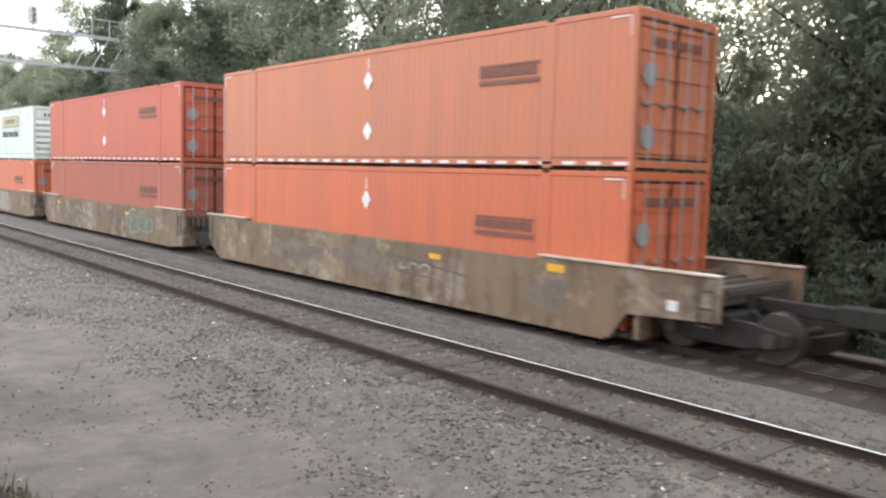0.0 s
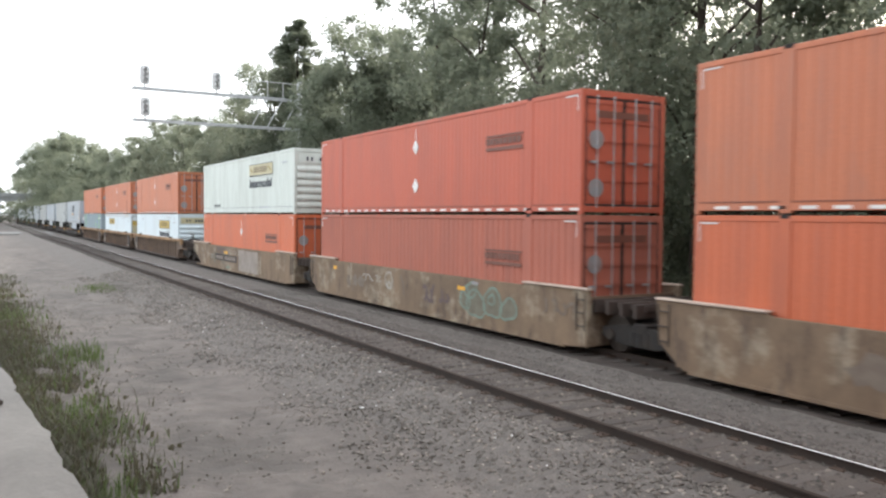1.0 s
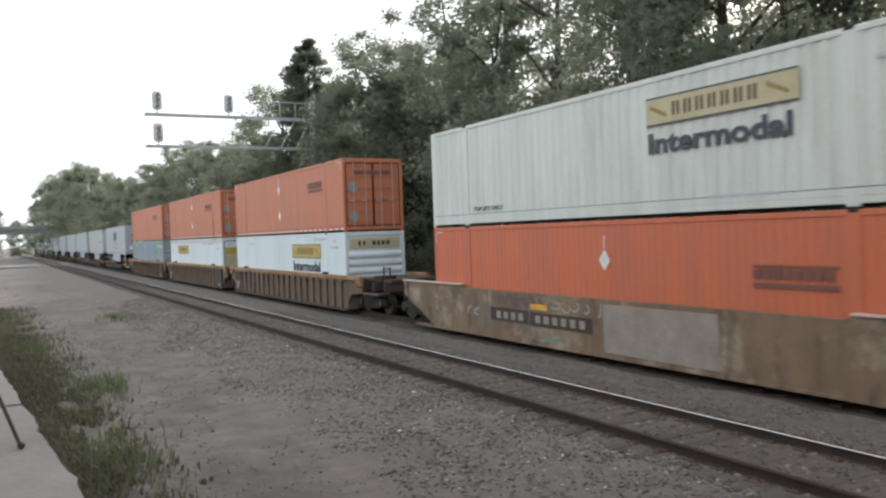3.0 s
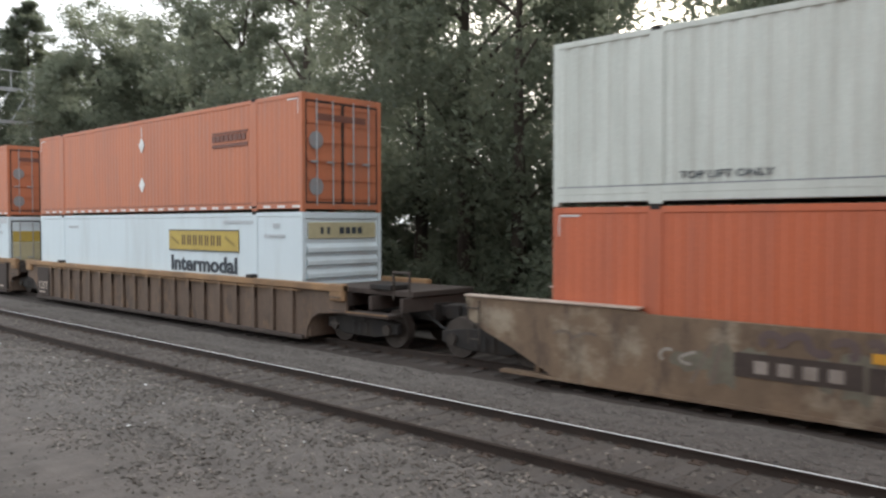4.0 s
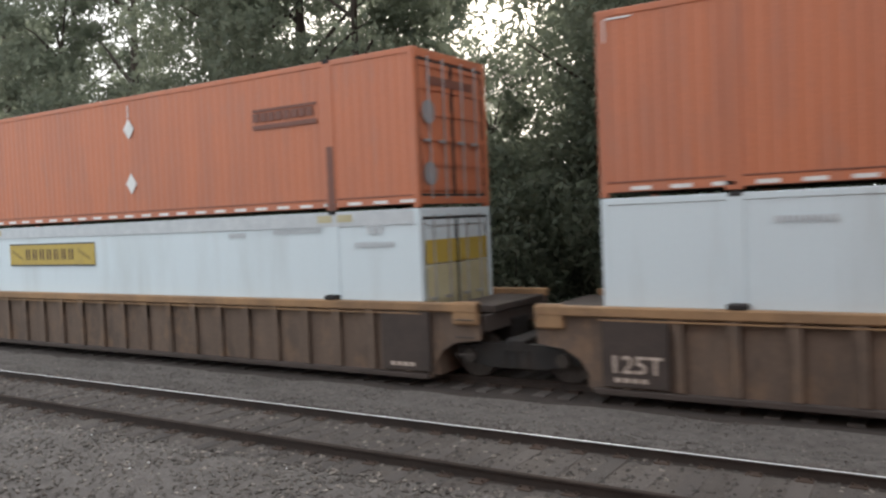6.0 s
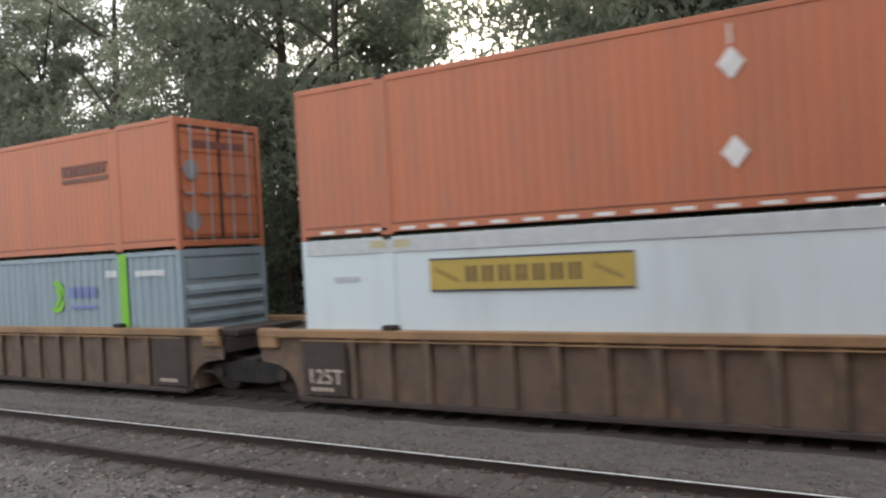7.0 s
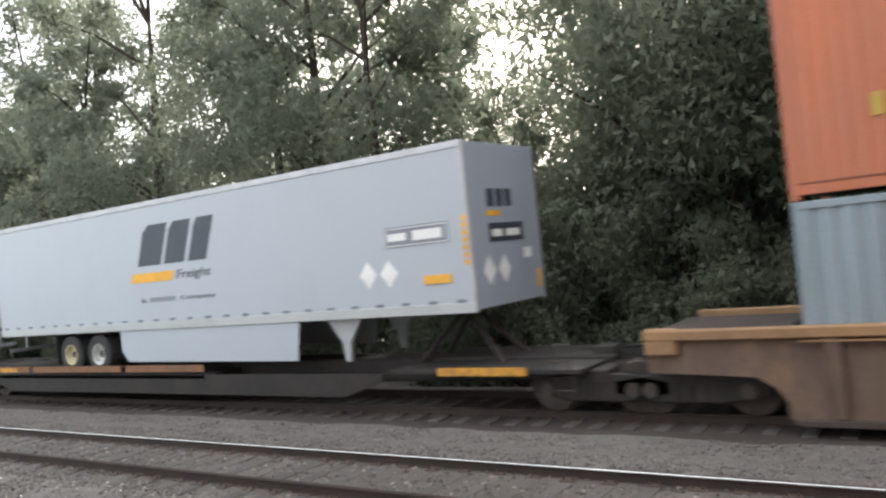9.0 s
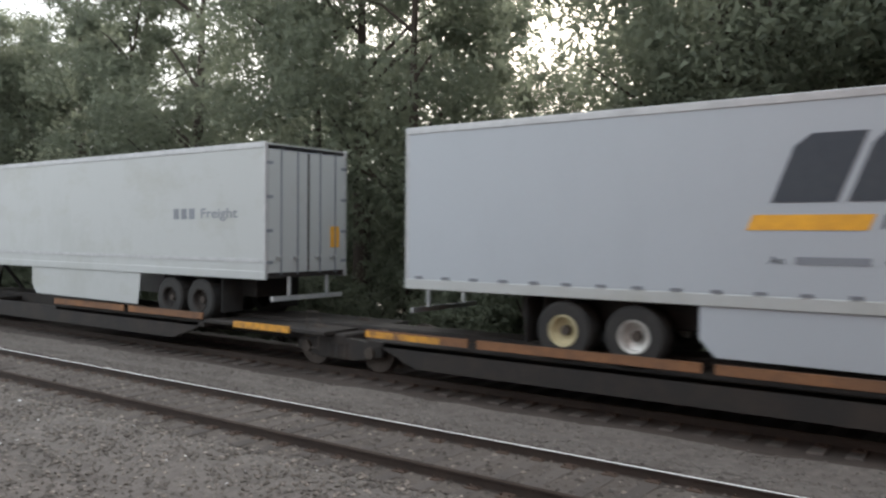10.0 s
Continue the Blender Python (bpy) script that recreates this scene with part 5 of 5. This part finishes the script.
    z = ride(smooth_well("empty-ended brown well car leading the next", cars, False, True, True, True), UNITS["A"] + 23.5, 0)

    k = ride(container("container", "orange corrugated container stacked on another", "orange", boxes), UNITS["A"], HIGH)
    placards(k, (2.13, 0.88)); dark_logo(k, 1.9); end_marks(k); corner_ticks(k)
    k = ride(container("container", "bright orange container low in a well car", "orange_deep", boxes, dashes=False), UNITS["A"], LOW)
    placards(k, (2.06,)); dark_logo(k, 1.65); end_marks(k); corner_ticks(k)
    k = ride(container("container", "red-orange corrugated container stacked on another", "red", boxes), UNITS["B"], HIGH)
    placards(k, (2.11, 0.89)); dark_logo(k, 1.86); end_marks(k); corner_ticks(k)
    k = ride(container("container", "faded dull red container low in a well car", "faded", boxes, dashes=False, ribs=(0.26, 0.028)), UNITS["B"], LOW)
    dark_logo(k, 1.72); end_marks(k); corner_ticks(k)
    k = ride(container("container", "aged white ribbed container with a yellow name panel", "cream", boxes, "named", False, False, (0.3, 0.022)), UNITS["C"], HIGH)
    yellow_board(k, -6.63, -2.96, 1.88, 2.46, "board")
    fitted("Intermodal", -6.6, -3.1, 1.3, 1.74, -HALF - 0.005, M["ink"], k, "dark printed word Intermodal", bold=0.032)
    part("rail_seam", B(-LEN + 0.12, -0.12, -HALF - 0.004, -HALF + 0.03, 0.33, 0.35), M["nose"], k, "dark seam above the bottom rail")
    part("bottom_band", B(-LEN + 0.12, -0.12, -HALF - 0.002, -HALF + 0.03, 0.21, 0.33), M["cream"], k)
    fitted("TOP LIFT ONLY", -13.7, -12.2, 0.42, 0.54, -HALF - 0.005, M["ink"], k, "small dark stencil")
    small_print(k, ((-5.0, 0.3, 1.5, 0.08), (-1.6, 2.3, 0.7, 0.08)), "faint")
    k = ride(container("container", "bright orange container below a white one", "orange_deep", boxes, dashes=False), UNITS["C"], LOW)
    placards(k, (2.0,)); dark_logo(k, 1.72); end_marks(k); corner_ticks(k)

    # ribbed articulated set
    d = ride(ribbed_well("brown ribbed well car with a long decked end", cars, True, False, False, (-16.15,)), UNITS["D"], 0)
    e = ride(ribbed_well("brown ribbed well car with a worn yellow top chord", cars, False, False), UNITS["E"], 0)
    f = ride(ribbed_well("brown ribbed well car at the end of its set", cars, False, True, True, (-0.85,)), UNITS["F"], 0)
    k = ride(container("container", "orange corrugated container on a white one", "orange", boxes), UNITS["D"], HIGH)
    placards(k, (2.12, 0.9)); dark_logo(k, 1.92); end_marks(k); corner_ticks(k)
    k = ride(container("container", "clean white container with a yellow name panel", "white", boxes, "board", True, False), UNITS["D"], LOW)
    yellow_board(k, -6.44, -2.75, 1.83, 2.44)
    fitted("Intermodal", -6.33, -2.84, 1.25, 1.7, -HALF - 0.005, M["ink"], k, "dark printed word Intermodal", bold=0.032)
    small_print(k, ((-13.6, 2.45, 0.8, 0.09), (-3.5, 2.6, 1.4, 0.09), (-1.6, 2.25, 0.9, 0.09), (-1.2, 2.5, 0.3, 0.12)), "faint")
    k = ride(container("container", "orange container with two white placards", "orange", boxes), UNITS["E"], HIGH)
    placards(k, (2.14, 0.88), -8.02); dark_logo(k, 1.9); end_marks(k)
    part("rust_streak", B(-2.1, -1.93, -HALF - 0.009, -HALF - 0.005, 0.02, 1.25), M["logo"], k, "dark rust streak on the lifting post")
    k = ride(container("container", "clean white container with a small yellow panel and cream doors", "white", boxes, "doors", True, False), UNITS["E"], LOW)
    for y0 in (-HALF + 0.18, 0.05):
        part("door_panel", B(-0.008, -0.004, y0, y0 + 1.06, 1.86, 2.3), M["yellow"], k, "yellow band across the door")
        part("door_panel", B(-0.008, -0.004, y0, y0 + 1.06, 0.3, 1.84), M["board"], k, "aged cream door face")
    yellow_board(k, -13.24, -9.56, 1.88, 2.46)
    part("top_band", B(-LEN + 0.12, -0.12, -HALF - 0.008, -HALF - 0.005, TALL - 0.28, TALL - 0.01), M["faint"], k, "pale grey band")
    for u in (-14.5, -13.98, -2.4, -1.9):
        part("lift_mark", B(u, u + 0.36, -HALF - 0.012, -HALF - 0.008, TALL - 0.2, TALL - 0.06), M["board"], k, "cream mark beside a lifting post")
    small_print(k, ((-15.4, 2.1, 0.6, 0.09), (-4.9, 2.45, 0.5, 0.1), (-3.6, 2.5, 1.2, 0.1), (-1.5, 2.2, 0.9, 0.1), (-1.2, 2.45, 0.3, 0.16)), "faint")
    k = ride(container("container", "faded orange container on a grey one", "orange", boxes, dashes=False), UNITS["F"], HIGH)
    dark_logo(k, 1.9); end_marks(k)
    part("yellow_sticker", B(-15.05, -14.9, -HALF - 0.006, -HALF - 0.002, 1.0, 1.3), M["yellow"], k)
    k = ride(container("container", "blue-grey container with two lime green posts", "grey", boxes, "plain", False, False, (0.275, 0.034)), UNITS["F"], LOW)
    for u in (-14.1, -1.93):
        part("green_stripe", B(u - 0.14, u + 0.14, -HALF - 0.012, -HALF - 0.005, 0.05, TALL - 0.02), M["green"], k, "lime green painted post")
    for r, q0, q1 in ((0.34, -2.2, -0.3), (0.34, 0.1, 1.9), (0.2, -1.9, 1.7)):
        arc = [q0 + (q1 - q0) * i / 8 for i in range(9)]
        ring = [(-4.5 + r * math.cos(q), 1.93 + r * 1.15 * math.sin(q)) for q in arc] + [(-4.5 + (r - 0.11) * math.cos(q), 1.93 + (r - 0.11) * 1.15 * math.sin(q)) for q in arc[::-1]]
        part("emblem", prism(bmesh.new(), ring, -HALF - 0.008, -HALF - 0.002), M["green"], k, "lime green curved emblem stroke")
    for q in range(4):
        part("name_bar", B(-3.95 + q * 0.27, -3.77 + q * 0.27, -HALF - 0.008, -HALF - 0.002, 1.9, 2.16), M["blue"], k, "violet-blue bar in place of a name")
    part("name_line", B(-3.95, -2.95, -HALF - 0.008, -HALF - 0.002, 1.64, 1.71), M["blue"], k)
    small_print(k, ((-2.55, 2.35, 0.3, 0.16), (-1.5, 2.35, 0.9, 0.13), (-1.4, 0.4, 0.6, 0.2), (-13.6, 2.45, 0.2, 0.16), (-15.6, 0.4, 0.3, 0.14)), "decal")
    small_print(k, ((-9.6, 2.42, 1.2, 0.09), (-12.9, 1.3, 0.2, 0.05)), "faint")

    # trailers
    tr = "trailers on the train"
    ride(spine_car("low dark trailer flat car with amber deck edges", cars, True), UNITS["G"], 0)
    g, hw = trailer("pale grey box semi-trailer with dark slanted logo and side skirt", tr, "silver", False)
    ride(g, UNITS["G"], 0.88)
    y = -hw - 0.002
    for u, w, cut in ((-9.49, 0.86, 0.3), (-8.5, 0.72, 0.2), (-7.62, 0.62, 0.1)):      # slanted blocks in place of the initials
        part("logo_block", prism(bmesh.new(), [(u, 2.42), (u + w, 2.42), (u + w + 0.38, 3.37), (u + 0.38 + cut * 0.5, 3.37), (u + 0.3, 3.2)], y - 0.006, y), M["ink"], g, "dark slanted block of a logo")
    part("logo_bar", prism(bmesh.new(), [(-9.83, 2.03), (-8.25, 2.03), (-8.15, 2.25), (-9.73, 2.25)], y - 0.006, y), M["amber"], g, "amber bar under the logo")
    fitted("Freight", -8.09, -6.88, 1.99, 2.25, y, M["ink"], g, "dark word Freight", 0.2)
    fitted("An", -9.51, -9.3, 1.55, 1.66, y, M["ink"], g)
    fitted("Company", -8.02, -6.8, 1.53, 1.66, y, M["ink"], g)
    part("name_bar", B(-9.15, -8.2, y - 0.005, y, 1.55, 1.66), M["nose"], g, "dark bar in place of a name")
    part("sign_panel", B(-1.9, -0.45, y - 0.006, y, 2.18, 2.56), M["nose"], g, "dark sign panel")
    bm = B(-1.82, -1.4, y - 0.009, y - 0.006, 2.3, 2.44)
    box(bm, -1.25, -0.6, y - 0.009, y - 0.006, 2.28, 2.46)
    part("sign_lettering", bm, M["decal"], g, "pale bars of a sign")
    for x0, x1, z0, z1 in ((-1.87, -0.48, 2.205, 2.22), (-1.87, -0.48, 2.52, 2.535), (-1.87, -1.855, 2.22, 2.52), (-0.495, -0.48, 2.22, 2.52)):
        part("sign_border", B(x0, x1, y - 0.009, y - 0.006, z0, z1), M["decal"], g)
    for u in (-2.38, -1.87):
        part("placard", diamond(bmesh.new(), u, y, 1.71, 0.26), M["decal"], g, "white diamond placard")
    part("marker_light", B(-1.08, -0.48, y - 0.02, y, 1.46, 1.62), M["amber"], g)
    for q in range(7):
        part("corner_tape", B(-0.16, -0.05, -hw - 0.016, -hw - 0.011, 1.75 + q * 0.13, 1.84 + q * 0.13), M["amber"], g, "amber tape at the corner")
    for yy in (-0.62, -0.3, 0.02):
        part("nose_logo_block", B(0.001, 0.006, yy, yy + 0.24, 2.75, 3.08), M["ink"], g, "dark block of a logo")
    part("nose_logo_bar", B(0.001, 0.006, -0.68, -0.2, 2.58, 2.68), M["amber"], g)
    part("nose_panel", B(0.001, 0.006, -0.65, 0.6, 2.1, 2.45), M["ink"], g)
    bm = B(0.006, 0.009, -0.55, -0.2, 2.2, 2.33)
    box(bm, 0.006, 0.009, -0.05, 0.45, 2.2, 2.33)
    part("nose_lettering", bm, M["decal"], g)
    for yy in (-0.75, -0.22):
        bm = bmesh.new()
        v = [bm.verts.new((0.008, yy + p, 1.6 + q)) for p, q in ((-0.2, 0), (0, -0.26), (0.2, 0), (0, 0.26))]
        w = [bm.verts.new((0.001, yy + p, 1.6 + q)) for p, q in ((-0.2, 0), (0, -0.26), (0.2, 0), (0, 0.26))]
        bm.faces.new(v)
        for q in range(4):
            bm.faces.new((v[q], v[(q + 1) % 4], w[(q + 1) % 4], w[q]))
        part("nose_placard", bm, M["decal"], g, "white diamond placard")
    part("nose_sticker", B(0.001, 0.006, 0.55, 0.85, 1.75, 1.95), M["decal"], g)
    part("nose_reflector", B(0.001, 0.006, 1.0, 1.15, 1.15, 1.5), M["amber"], g)

    ride(spine_car("low dark trailer flat car coupled behind another", cars, False, True), UNITS["H"], 0)
    h, hw = trailer("dull white box semi-trailer with its doors leading", tr, "offwhite", True)
    ride(h, UNITS["H"], 0.88)
    for q in range(3):
        part("name_bar", B(-3.3 + q * 0.3, -3.1 + q * 0.3, -hw - 0.008, -hw - 0.002, 2.25, 2.5), M["nose"], h, "dark bar in place of a name")
    fitted("Freight", -2.25, -0.95, 2.2, 2.5, -hw - 0.002, M["nose"], h, "dark word Freight")
    part("door_sticker", B(0.002, 0.006, 0.72, 1.02, 1.6, 2.1), M["amber"], h, "amber door sticker")
    part("rub_rail", B(-LEN + 0.1, -0.1, -hw - 0.012, -hw + 0.001, 1.28, 1.36), M["galv"], h)
    for i in range(9):
        u = UNITS["H"] - 20.2 * (i + 1)
        car = spine_car("low dark trailer flat car far back in the train", cars, False, i % 2 == 1)
        ride(car, u, 0)
        t2, _ = trailer("pale box semi-trailer far back in the train", tr, ("silver", "offwhite", "silver")[i % 3], i % 2 == 1)
        ride(t2, u, 0.88)


def motions():
    steps = [0.5 * k for k in range(21)]
    for thing, u, z in RIDERS:
        walk(thing, [(t, pose(u + travel(t), TRAIN_Y, z)) for t in steps])
    for wheel, x in WHEELS[:34]:
        walk(wheel, [(k / 30, pose(x, 0, 0.42, 0, math.degrees(travel(k / 30) / 0.42), 0)) for k in range(301)])


build_ground()
build_platform()
build_woods()
build_signal()
build_distance()
build_train()
blades("brush", "dull dry brush along the platform edge", 46000, verge_place, (0.04, 0.3), M["dry"], 1, 0.013, 1.3)
blades("weeds", "green weeds along the platform edge", 13000, verge_place, (0.04, 0.26), M["weed"], 2, 0.013, 1.2)
blades("ground_litter", "low brown litter and clover along the platform edge", 30000, verge_place, (0.02, 0.1), M["dry"], 12, 0.03, 1.6)
blades("weed_tufts", "bright green weed tufts on the dirt", 1800, green_place, (0.06, 0.3), M["weed"], 3, 0.014, 0.8)
scatter("gravel", "loose grey gravel beside the near track", 28000, gravel_place, (0.013, 0.042), M["gravel"], 4)
scatter("track_gravel", "grey gravel in and between the tracks", 12000, between_place, (0.016, 0.036), M["bed_stone"], 5)
scatter("bed_gravel", "dark stained gravel between the rails", 13000, bed_place, (0.018, 0.05), M["oily_stone"], 8)
scatter("litter", "tiny white scraps on the gravel", 90, gravel_place, (0.015, 0.035), M["decal"], 9)
scatter("pebbles", "scattered pebbles on the dirt", 6500, dirt_place, (0.01, 0.034), M["gravel"], 6)
build_track(NEAR_Y, "near_track", "railway track on weathered timber ties", -600, 60, -62, 9)
build_track(TRAIN_Y, "far_track", "railway track under the train", -600, 60, -30, 9)
motions()
